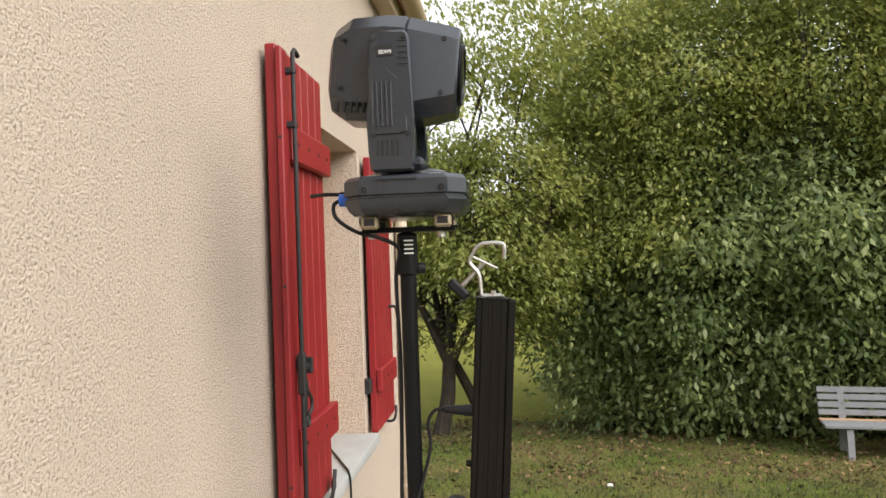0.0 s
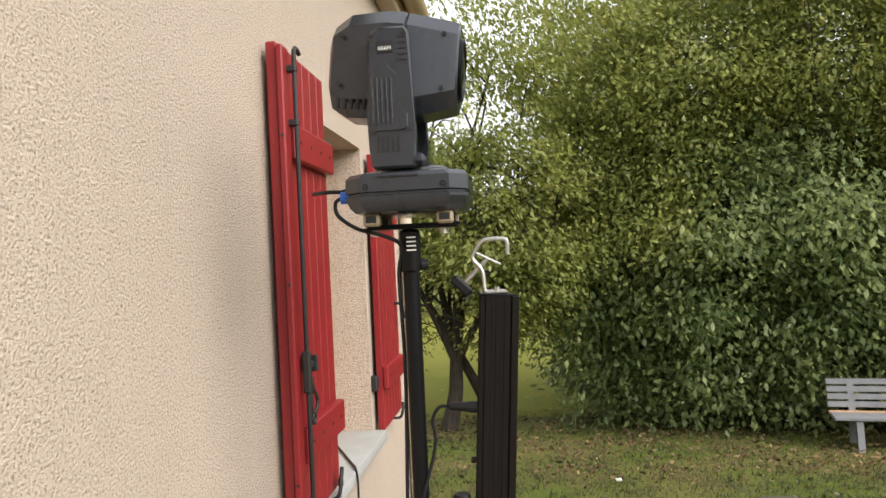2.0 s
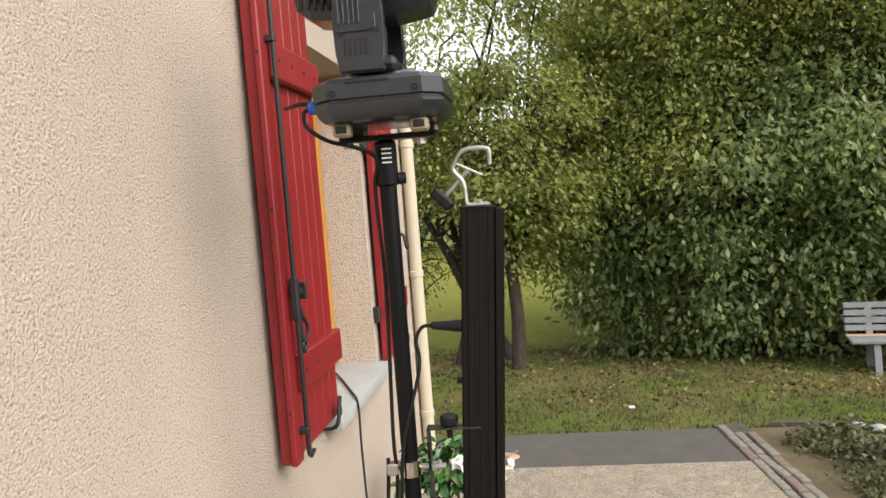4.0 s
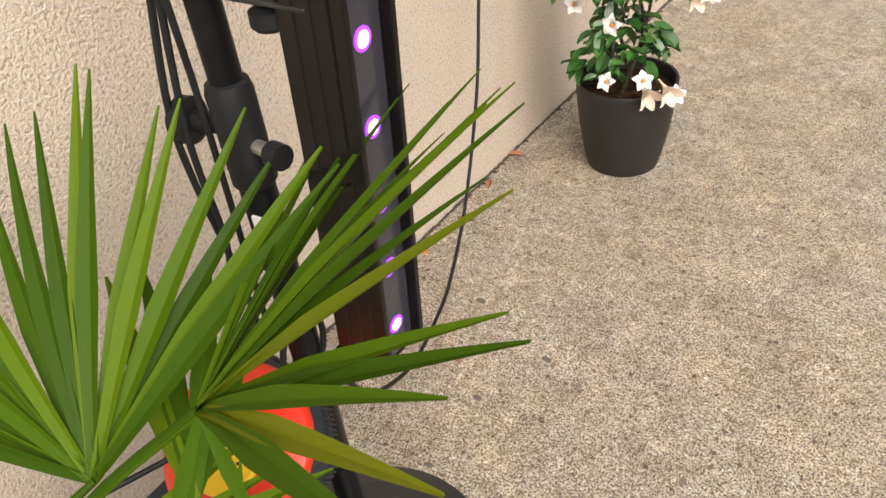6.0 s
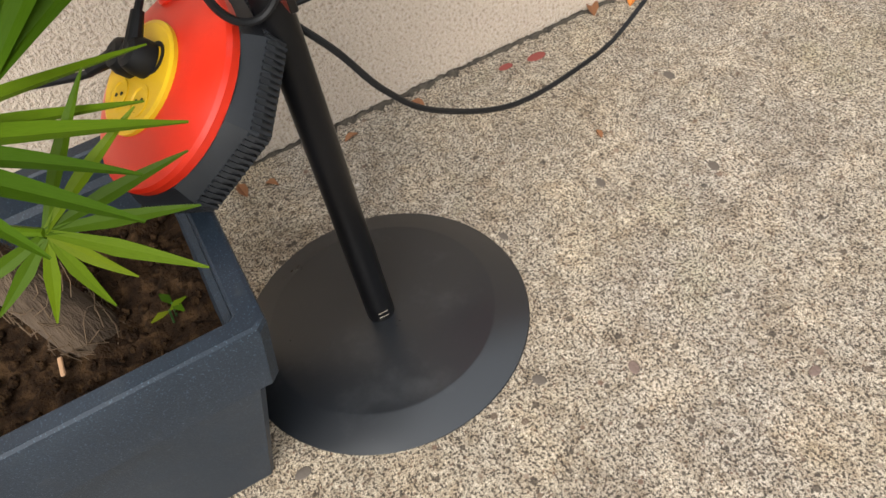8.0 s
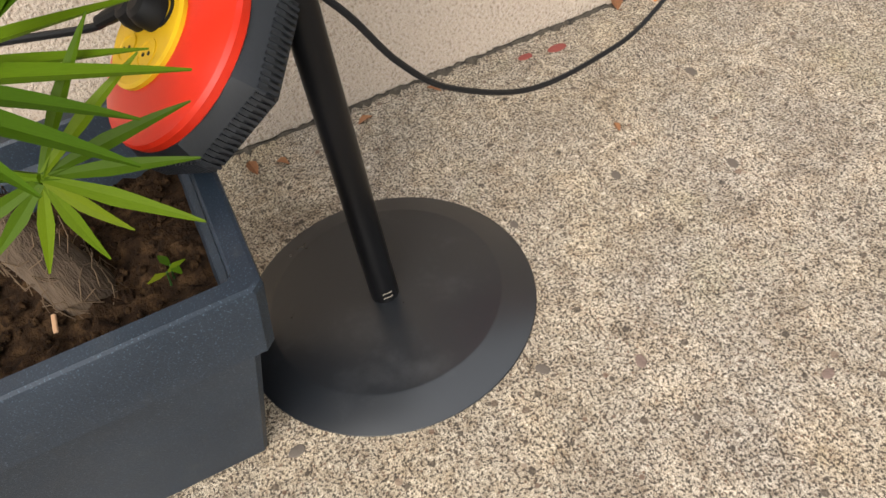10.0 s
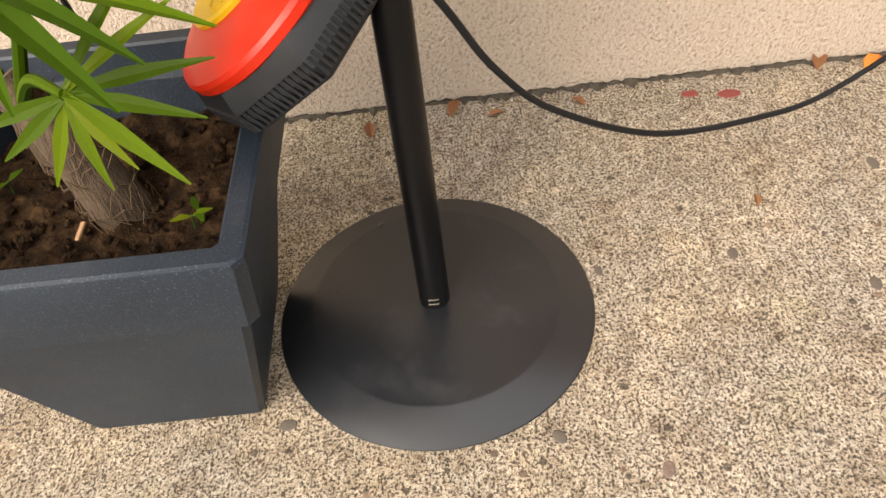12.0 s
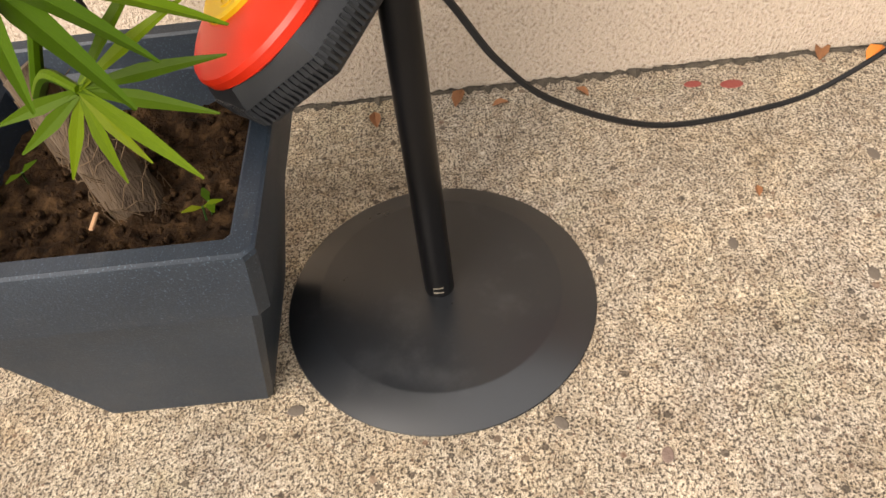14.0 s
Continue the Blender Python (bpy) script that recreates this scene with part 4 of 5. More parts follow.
# bracket between bar and stand
plate = bmesh.new()
for z0, z1 in ((1.028, 1.060), (1.080, 1.174), (1.194, 1.212)):
    box((0.512, -0.016, z0), (0.516, 0.014, z1), bm=plate)
for z0, z1 in ((1.060, 1.080), (1.174, 1.194)):
    for y0, y1 in ((-0.016, -0.006), (0.004, 0.014)):
        box((0.512, y0, z0), (0.516, y1, z1), bm=plate)
bmesh.ops.remove_doubles(plate, verts=plate.verts, dist=0.0001)
brk = part("bracket", plate, IRON, bar, "black steel U bracket with slots")
for z in (1.028, 1.208):
    part("bracket_arm", box((0.512, -0.016, z), (0.615 + (z - 1.0) * 0.05, 0.014, z + 0.004), 0.001), IRON, brk)
for z, s in ((1.208, 1), (1.030, -1)):
    part("thumb_knob", lathe([(0.006, -0.02), (0.006, 0.006), (0.013, 0.007), (0.019, 0.010), (0.0195, 0.023), (0.016, 0.027)], (0, 0, 0), 20, m=Matrix.Translation((0.558, 0, z)) @ Matrix.Diagonal((1, 1, s, 1))), RUBBER, brk)
clamp = part("pipe_clamp", lathe([(0.0178, -0.017), (0.0225, -0.016), (0.0225, 0.016), (0.0178, 0.017)], (PX, PY, 1.128), 28), CHROME, bar, "chrome half-coupler clamp")
part("clamp_ear", box((PX - 0.045, PY - 0.016, 1.116), (PX - 0.018, PY + 0.012, 1.140), 0.003), CHROME, clamp)
part("wing_bolt", rod((PX - 0.034, PY - 0.03, 1.128), (PX - 0.034, PY + 0.02, 1.128), 0.006, 12), STEEL, clamp)
part("wing_nut", box((PX - 0.044, PY - 0.034, 1.122), (PX - 0.022, PY - 0.026, 1.146), 0.003), STEEL, clamp)
part("coupling_bolt", rod((PX + 0.02, PY, 1.128), (0.545, PY, 1.128), 0.007, 12), STEEL, clamp)
part("hex_nut", lathe([(0.012, 0), (0.012, 0.008)], (0, 0, 0), 6, m=Matrix.Translation((0.517, PY, 1.128)) @ side_m), STEEL, clamp)
part("lock_nut", box((0.528, PY - 0.005, 1.117), (0.536, PY + 0.005, 1.141), 0.002), STEEL, clamp)
# hook on the bar's top
ht = bar_m @ Vector((0, 0, BL))
hook = part("hook", tube(curve_points([ht + Vector(q) for q in ((0.02, 0, 0.004), (-0.018, 0, 0.004), (-0.024, 0, 0.010), (-0.028, 0, 0.05), (-0.046, 0, 0.075), (-0.042, 0, 0.092), (-0.026, 0, 0.113), (0.0, 0, 0.117), (0.022, 0, 0.115), (0.028, 0, 0.108), (0.028, 0, 0.082))], 6), 0.0046, 10), STEEL, bar, "bent galvanised steel hanging hook")
part("hook_plate", box(ht + Vector((-0.02, -0.014, 0.001)), ht + Vector((0.024, 0.014, 0.005)), 0.001), STEEL, hook)
part("hook_nut", rod(ht + Vector((0.002, 0, 0.004)), ht + Vector((0.002, 0, 0.014)), 0.006, 6), STEEL, hook)
part("spring_arm", rod(ht + Vector((-0.046, 0.002, 0.092)), ht + Vector((0.012, 0.002, 0.062)), 0.0026, 8), STEEL, hook)
part("screw_rod", rod(ht + Vector((-0.016, 0.004, 0.075)), ht + Vector((-0.066, 0.004, 0.026)), 0.0052, 10), STEEL, hook)
part("screw_knob", box((-0.026, -0.010, -0.012), (0.026, 0.010, 0.010), 0.005, m=Matrix.Translation(ht + Vector((-0.073, 0.004, 0.02))) @ Euler((0, radians(45), 0)).to_matrix().to_4x4()), RUBBER, hook)


def cable(name, pts, r, label, n=8):
    return solo(name, tube(curve_points(pts, n), r, 8), RUBBER, pts[0], label, "cable", "cables")


cable("cable", [(-0.125, 1.58, Z0 + 0.008), (-0.05, 1.42, Z0 + 0.006), (0.03, 1.24, Z0 + 0.006), (0.060, 1.17, Z0 + 0.006), (0.074, 1.14, 0.93), (0.078, 1.12, 0.80), (0.103, 1.04, 0.60), (0.137, 0.95, 0.41), (0.200, 0.772, 0.222), (0.266, 0.591, 0.144), (0.314, 0.459, 0.147), (0.370, 0.305, 0.188), (0.420, 0.167, 0.282), (0.446, 0.098, 0.364), (0.459, 0.050, 0.45), (0.448, 0.005, 0.51)], 0.0042, "black cable hanging in a bow from window sill to stand")
cable("cable", [(hx - 0.142, PY - 0.06, 1.872), (hx - 0.155, PY - 0.06, 1.862), (hx - 0.150, PY - 0.06, 1.835), (hx - 0.11, PY - 0.06, 1.806), (hx - 0.06, PY - 0.045, 1.79), (hx - 0.026, PY - 0.02, 1.765), (PX - 0.026, PY - 0.006, 1.70), (PX - 0.023, PY + 0.004, 1.5), (PX - 0.03, PY - 0.008, 1.2), (PX - 0.028, PY - 0.014, 1.10), (PX - 0.05, PY - 0.03, 0.88), (PX - 0.040, PY - 0.035, 0.74), (PX - 0.037, PY - 0.060, 0.66), (PX - 0.037, PY - 0.085, 0.62)], 0.0042, "black power cable running down the stand from the stage light")
cable("cable", [(PX - 0.045, PY - 0.005, 1.15), (PX - 0.052, PY - 0.012, 1.05), (PX - 0.068, PY - 0.032, 0.88), (PX - 0.05, PY - 0.03, 0.72), (PX - 0.068, PY - 0.012, 0.60), (PX - 0.066, PY - 0.020, 0.52), (PX - 0.046, PY - 0.066, 0.45)], 0.0042, "black cable running down beside the stand")
cable("cable", [(hx - 0.16, PY + 0.03, 1.893), (hx - 0.20, PY + 0.05, 1.896), (hx - 0.25, PY + 0.12, 1.90)], 0.0045, "short black data cable behind the stage light", 4)

# ---- planter with palm ----
X0, X1, Y0, Y1, PZ = 0.303, 0.701, -0.533, -0.137, 0.375
cx, cy, hw = (X0 + X1) / 2, (Y0 + Y1) / 2, (X1 - X0) / 2
planter = thing("planter", (cx, cy, 0), "square slate-blue plastic planter box with a thick rim", "planter")


def sq(h, z, c=0.012):
    return oct_ring(cx, cy, h, h, c, z)


body = part("body", loft([sq(hw - 0.094, 0.0, 0.004), sq(hw - 0.091, 0.004, 0.006), sq(hw - 0.031, 0.274, 0.008), sq(hw - 0.045, 0.2741, 0.006), sq(hw - 0.095, 0.05, 0.006)]), PLANTER, planter)
part("rim", loft([sq(hw - 0.044, 0.2705, 0.006), sq(hw - 0.022, 0.2712, 0.008), sq(hw - 0.018, 0.274, 0.010), sq(hw - 0.0035, PZ - 0.007, 0.010), sq(hw - 0.0045, PZ - 0.002, 0.010), sq(hw - 0.008, PZ, 0.009), sq(hw - 0.026, PZ, 0.006), sq(hw - 0.029, PZ - 0.003, 0.005), sq(hw - 0.033, PZ - 0.036, 0.005)], caps=False), PLANTER, planter, "thick speckled rim")
part("inner_wall", loft([sq(hw - 0.0335, PZ - 0.036, 0.005), sq(hw - 0.042, PZ - 0.042, 0.005), sq(hw - 0.066, 0.2, 0.005)], caps=False), PLANTER, planter)
bm = bmesh.new()
N = 46
verts = [[None] * (N + 1) for _ in range(N + 1)]
for i in range(N + 1):
    for j in range(N + 1):
        x, y = cx + (i / N * 2 - 1) * (hw - 0.046), cy + (j / N * 2 - 1) * (hw - 0.046)
        q = Vector((x, y, 0))
        verts[i][j] = bm.verts.new((x, y, 0.288 + 0.016 * noise.noise(q * 9) + 0.012 * noise.noise(q * 28) + 0.007 * noise.noise(q * 70)))
for i in range(N):
    for j in range(N):
        bm.faces.new((verts[i][j], verts[i + 1][j], verts[i + 1][j + 1], verts[i][j + 1]))
solo("potting_soil", bm, SOIL, (cx, cy, 0.27), "dark crumbly potting soil in the planter", "soil")
rng = random.Random(6)
clod = []
for s in range(3):
    bm = bmesh.new()
    bmesh.ops.create_icosphere(bm, subdivisions=2, radius=0.008)
    for v in bm.verts:
        v.co *= 1 + 0.5 * noise.noise(v.co * 160 + Vector((s * 7, 0, 0)))
    clod.append(mesh_of("clod", bm, SOIL, False))
soilob = bpy.data.objects["potting_soil"]
for _ in range(230):
    x, y = cx + rng.uniform(-1, 1) * (hw - 0.06), cy + rng.uniform(-1, 1) * (hw - 0.06)
    q = Vector((x, y, 0))
    piece("clod", rng.choice(clod), Matrix.LocRotScale((x, y, 0.291 + 0.016 * noise.noise(q * 9)), Euler((rng.uniform(0, 6), rng.uniform(0, 6), 0)), Vector((1, 1, 1)) * rng.uniform(0.2, 0.8)), soilob)

palm = thing("palm", (0.50, -0.33, 0.27), "young fan palm with two fibrous trunks in the planter", "palm")
t1 = curve_points([(0.514, -0.312, 0.26), (0.513, -0.322, 0.31), (0.509, -0.336, 0.37), (0.501, -0.354, 0.42), (0.496, -0.370, 0.45)], 6)
part("trunk", tube(t1, (0.034, 0.019), 20), PALM_BARK, palm)
t2 = curve_points([(0.42, -0.42, 0.27), (0.43, -0.42, 0.38), (0.45, -0.41, 0.50), (0.46, -0.40, 0.58)], 6)
part("trunk", tube(t2, (0.013, 0.009), 16), PALM_BARK, palm)
rng = random.Random(12)
fib = bmesh.new()
for _ in range(130):
    k, a = rng.uniform(0, 0.8), rng.uniform(0, math.tau)
    p = t1[int(k * (len(t1) - 1))]
    r = 0.036 - 0.015 * k
    a2 = a + rng.uniform(-1.2, 1.2)
    q = [p + Vector((r * math.cos(a), r * math.sin(a), 0)), p + Vector((1.12 * r * math.cos((a + a2) / 2), 1.12 * r * math.sin((a + a2) / 2), rng.uniform(-0.015, 0.015))), p + Vector((r * 1.2 * math.cos(a2), r * 1.2 * math.sin(a2), rng.uniform(-0.04, 0.03)))]
    tube(q, 0.0006, 4, fib)
part("fibre_mat", fib, FIBRE, palm, "loose brown fibres on the trunk")


def blade_mesh(length, width, seed, material=PALM):
    """One stiff folded blade along +y, with a split, slightly drooping tip."""
    b = bmesh.new()
    n = 9
    rows = []
    for i in range(n + 1):
        k = i / n
        w = width * (0.35 + 1.15 * k if k < 0.45 else 0.8675 * ((1.03 - k) / 0.58) ** 0.8 + 0.02)
        z = -0.10 * length * k * k * (0.4 + 0.3 * math.sin(seed))
        x = 0.03 * length * math.sin(seed * 1.7) * k * k
        rows.append([b.verts.new((x - w / 2, k * length, z + w * 0.22)), b.verts.new((x, k * length, z)), b.verts.new((x + w / 2, k * length, z + w * 0.22))])
    for a, c in zip(rows, rows[1:]):
        b.faces.new((a[0], a[1], c[1], c[0]))
        b.faces.new((a[1], a[2], c[2], c[1]))
    return mesh_of("blade", b, material)


BLADES = [blade_mesh(1.0, 0.085, s) for s in (0.4, 1.5, 2.7, 4.0)]
YOUNG = [blade_mesh(1.0, 0.085, s, PALM_YOUNG) for s in (0.4, 1.5, 2.7, 4.0)]


def frond(hub, middle, facing, length, lo, hi, count, root, seed, width=1.0, blades=None):
    """A palm fan: blades spread in the plane of middle, with facing as its upper side."""
    rng = random.Random(seed)
    hub, m = Vector(hub), Vector(middle).normalized()
    f = Vector(facing)
    f = (f - m * f.dot(m)).normalized()
    s = m.cross(f)
    root = Vector(root)
    stalk = part("frond", tube(curve_points([root, (root + hub) / 2 + Vector((0, 0, 0.02)), hub], 6), (0.007, 0.0042), 8), PALM, palm)
    for i in range(count):
        a = radians(lo + (hi - lo) * (i + 0.5) / count + rng.uniform(-2, 2))
        d = (math.cos(a) * m + math.sin(a) * s + rng.uniform(-0.05, 0.10) * f).normalized()
        up = (f - d * f.dot(d)).normalized()
        side = d.cross(up)
        L = length * rng.uniform(0.9, 1.06) * (1 - 0.22 * (abs(lo + (hi - lo) * (i + 0.5) / count) / 110) ** 2)
        rot = Matrix((side, d, up)).transposed().to_4x4()
        piece("blade", rng.choice(blades or BLADES), Matrix.Translation(hub) @ rot @ Matrix.Diagonal((L * width, L, L, 1)), stalk)


R1, R2 = (0.512, -0.355, 0.43), (0.46, -0.40, 0.57)
frond((0.634, -0.242, 0.785), (0.58, 0.53, 0.62), (-0.52, -0.34, 0.78), 0.35, -66, 52, 19, R2, 1, 0.86)
frond((0.500, -0.300, 0.665), (-0.39, 0.57, 0.72), (0.33, -0.64, 0.69), 0.39, -75, 48, 18, R2, 2, 0.86)
frond((0.490, -0.370, 0.560), (0.58, 0.80, -0.04), (0.0, -0.2, 1.0), 0.265, -34, 26, 6, R2, 3, 1.3)
frond((0.550, -0.245, 0.600), (-0.45, 0.72, 0.40), (0.6, -0.2, 0.75), 0.29, -34, 16, 4, R1, 4, 1.5)
frond((0.597, -0.265, 0.490), (0.10, 0.80, 0.25), (0.6, -0.2, 0.7), 0.14, -55, 55, 5, R1, 5, 1.5, YOUNG)
frond((0.597, -0.265, 0.488), (0.25, -0.35, -0.60), (0.8, -0.1, 0.3), 0.088, -75, 65, 5, R1, 6, 2.2, YOUNG)
frond((0.634, -0.242, 0.782), (0.20, -0.30, -0.60), (0.6, -0.5, 0.3), 0.13, -35, 35, 2, R2, 7, 1.5)
frond((0.370, -0.420, 0.660), (-0.24, 0.05, 0.95), (0.7, -0.7, 0.2), 0.39, -62, 34, 9, R2, 8, 0.62)
for x, y, a in ((0.556, -0.231, 0.3), (0.548, -0.226, 2.0), (0.47, -0.45, 1.0)):
    sp = thing("seedling", (x, y, 0.288), "tiny bright green seedling in the soil", "seedling", "seedlings")
    part("stem", tube([(x, y, 0.283), (x + 0.004, y + 0.004, 0.308)], 0.0012, 6), VINE_LEAF, sp)
    for s in (-1, 1):
        b = bmesh.new()
        loft([[(0, -0.001, 0), (0, 0.001, 0)], [(0.010, -0.005, 0.003), (0.010, 0.005, 0.003)], [(0.022, -0.001, 0.002), (0.022, 0.001, 0.002)]], b, pose(x + 0.004, y + 0.004, 0.307, 0, 0, math.degrees(a) + 90 * s), caps=False)
        part("leaf", b, PALM, sp)
solo("wood_chip", box((0.542, -0.350, 0.2965), (0.568, -0.345, 0.3000), 0.001), BENCH_TAN, (0.555, -0.347, 0.296), "pale splinter of wood on the soil", "wood chip")

# ---- extension reel ----
def reel(c, n, up):
    """A flat cable reel: red disc with a yellow socket plate in a black frame. n: the way its face looks."""
    n = Vector(n).normalized()
    u = Vector(up)
    u = (u - n * u.dot(n)).normalized()
    m = Matrix.Translation(c) @ Matrix((u.cross(n), u, n)).transposed().to_4x4()
    r = thing("cable_reel", c, "red and yellow extension cable reel in a black plastic frame", "cable reel")
    frame_out = [(0.122 * math.cos(a), 0.122 * math.sin(a)) for a in [math.tau * (k + 0.5) / 8 for k in range(8)]]
    part("frame", loft([[(x * s, y * s, z) for x, y in frame_out] for s, z in ((0.80, -0.070), (0.94, -0.062), (1.0, -0.050), (1.03, -0.040), (1.0, -0.024), (0.93, -0.008))], m=m), REEL_BLACK, r, "black ribbed plastic frame")
    for k in range(8):
        a0 = math.tau * (k + 0.5) / 8
        p, q = Vector(frame_out[k]), Vector(frame_out[(k + 1) % 8])
        for i in range(14):
            w = p + (q - p) * (i + 0.5) / 14
            o = w * 1.012
            part("rib", box((-0.0016, -0.004, -0.054), (0.0016, 0.0030, -0.030), m=m @ Matrix.Translation((o.x, o.y, 0)) @ Matrix.Rotation(math.atan2(q.y - p.y, q.x - p.x) + math.pi / 2 + math.pi / 2, 4, "Z")), REEL_BLACK, r)
    disc = part("disc", lathe([(0.106, -0.012), (0.111, -0.008), (0.1115, 0.001), (0.109, 0.006), (0.098, 0.012), (0.064, 0.024), (0.02, 0.0242)], (0, 0, 0), 56, m=m), REEL_RED, r, "red disc with a small winding knob")
    part("winding_knob", lathe([(0.012, 0.006), (0.012, 0.020), (0.009, 0.024)], (0.0, 0.094, 0), 18, m=m), REEL_RED, disc)
    plate = part("socket_plate", lathe([(0.060, 0.022), (0.060, 0.0285), (0.056, 0.0305), (0.02, 0.0300)], (0, 0, 0), 40, m=m), REEL_YELLOW, r, "yellow socket plate")
    for k in range(4):
        a = math.tau * k / 4 + 0.5
        part("socket", lathe([(0.017, 0.0300), (0.017, 0.0317), (0.013, 0.0317), (0.012, 0.0300)], (0.031 * math.cos(a), 0.031 * math.sin(a), 0), 22, m=m), REEL_YELLOW if k else RUBBER, plate)
        for s in (-1, 1):
            part("pin_hole", lathe([(0.0022, 0.0303), (0.0022, 0.0309)], (0.031 * math.cos(a) + s * 0.005, 0.031 * math.sin(a), 0), 8, m=m), DARK, plate)
    part("reset_button", lathe([(0.004, 0.0295), (0.004, 0.0335)], (-0.040, 0.030, 0), 12, m=m), REEL_RED, plate)
    for px, py, dx, dy, run in ((0.016, 0.014, 0.006, 0.058, ((0.434, -0.110, 0.585), (0.434, -0.085, 0.62))), (-0.010, 0.018, -0.060, -0.018, ((0.33, -0.33, 0.49), (0.26, -0.40, 0.44), (0.20, -0.42, 0.30), (0.13, -0.40, 0.02)))):
        pl = part("plug", lathe([(0.019, 0.0305), (0.019, 0.043), (0.015, 0.053), (0.009, 0.056)], (px, py, 0), 20, m=m), RUBBER, r, "black plug pushed into the reel")
        a, b = Vector((px, py, 0.047)), Vector((px + dx, py + dy, 0.055))
        part("plug_grip", tube([m @ a, m @ (a + (b - a) * 0.7)], (0.0095, 0.0065), 12), RUBBER, pl)
        part("plug_lead", tube(curve_points([m @ (a + (b - a) * 0.65), m @ b, *[Vector(q) for q in run]], 8), 0.0042, 8), RUBBER, pl)
    return r


reel(Vector((0.441, -0.127, 0.477)), (0.06, -0.60, 0.80), (-0.64, 0.59, 0.48))
loop = [Vector((0.497 + 0.006 * math.sin(a), -0.022 + 0.036 * math.cos(a), 0.590 + 0.056 * math.sin(a))) for a in [math.tau * k / 14 for k in range(15)]]
cable("cable", loop, 0.0042, "black cable loop hung behind the reel", 3)

# ---- pot with white flowers ----
fx, fy = 0.326, 1.43
pot = thing("flower_pot", (fx, fy, 0), "round dark brown plastic flower pot on the terrace", "flower pot")
part("pot", lathe([(0.096, 0.0), (0.103, 0.004), (0.117, 0.06), (0.129, 0.13), (0.137, 0.20), (0.141, 0.255), (0.142, 0.268), (0.140, 0.274), (0.134, 0.272), (0.130, 0.245), (0.128, 0.235)], (fx, fy, 0), 48, caps=False), POT, pot)
part("bottom", lathe([(0.098, 0.0005), (0.098, 0.004)], (fx, fy, 0), 32), POT, pot)
part("soil", lathe([(0.126, 0.230), (0.126, 0.238), (0.02, 0.246)], (fx, fy, 0), 24), SOIL, pot, "brown potting soil")
vine = thing("flowering_plant", (fx, fy, 0.24), "flowering vine with glossy leaves and white trumpet flowers", "plant")
rng = random.Random(21)
for k in range(4):
    a = k * 1.6
    part("stem", tube(curve_points([(fx + 0.04 * math.cos(a), fy + 0.04 * math.sin(a), 0.24), (fx + 0.05 * math.cos(a + 1), fy + 0.05 * math.sin(a + 1), 0.40), (fx + 0.06 * math.cos(a + 2), fy + 0.06 * math.sin(a + 2), 0.56), (fx + 0.08 * math.cos(a + 2.5), fy + 0.08 * math.sin(a + 2.5), 0.70)], 6), (0.006, 0.003), 8), BARK, vine)
leafs = []
for s in (0.0, 1.3, 2.6):
    b = bmesh.new()
    rows = [[b.verts.new((-w, y, 0.012 * (w > 0) + z)), b.verts.new((0, y, z)), b.verts.new((w, y, 0.012 * (w > 0) + z))] for y, w, z in ((0, 0.003, 0), (0.018, 0.018, 0.002), (0.040, 0.021, -0.002 - 0.004 * math.sin(s)), (0.058, 0.013, -0.009), (0.072, 0.001, -0.018))]
    for p, q in zip(rows, rows[1:]):
        b.faces.new((p[0], p[1], q[1], q[0]))
        b.faces.new((p[1], p[2], q[2], q[1]))
    n = Nodes("vine_leaf_green", 0.28)
    n.colour(n.ramp(n.random(), [(0.0, (0.022, 0.075, 0.014)), (0.6, (0.045, 0.13, 0.025)), (1.0, (0.10, 0.20, 0.05))])).bump(n.noise(90, 2), 0.2, 0.001)
    leafs.append(mesh_of("leaf", b, n.m))
clusters = [((fx + 0.02, fy, 0.60), (0.18, 0.16, 0.11), 210), ((fx + 0.12, fy + 0.05, 0.66), (0.10, 0.10, 0.06), 40), ((fx + 0.0, fy - 0.02, 0.40), (0.10, 0.10, 0.09), 90), ((fx - 0.08, fy - 0.05, 0.32), (0.06, 0.05, 0.05), 18), ((fx - 0.15, fy, 0.54), (0.07, 0.06, 0.04), 14)]
for (x, y, z), (rx, ry, rz), count in clusters:
    for _ in range(count):
        d = Vector((rng.gauss(0, 1), rng.gauss(0, 1), rng.gauss(0, 1))).normalized()
        r = rng.uniform(0.5, 1.0)
        az = math.atan2(d.x, -d.y) if rng.random() < 0.7 else rng.uniform(-3, 3)
        piece("leaf", rng.choice(leafs), Matrix.LocRotScale((x + d.x * rx * r, y + d.y * ry * r, z + d.z * rz * r), Euler((rng.uniform(-0.9, 0.5), rng.uniform(-0.5, 0.5), az + math.pi + rng.uniform(-0.6, 0.6))), Vector((1, 1, 1)) * rng.uniform(0.55, 1.0)), vine)


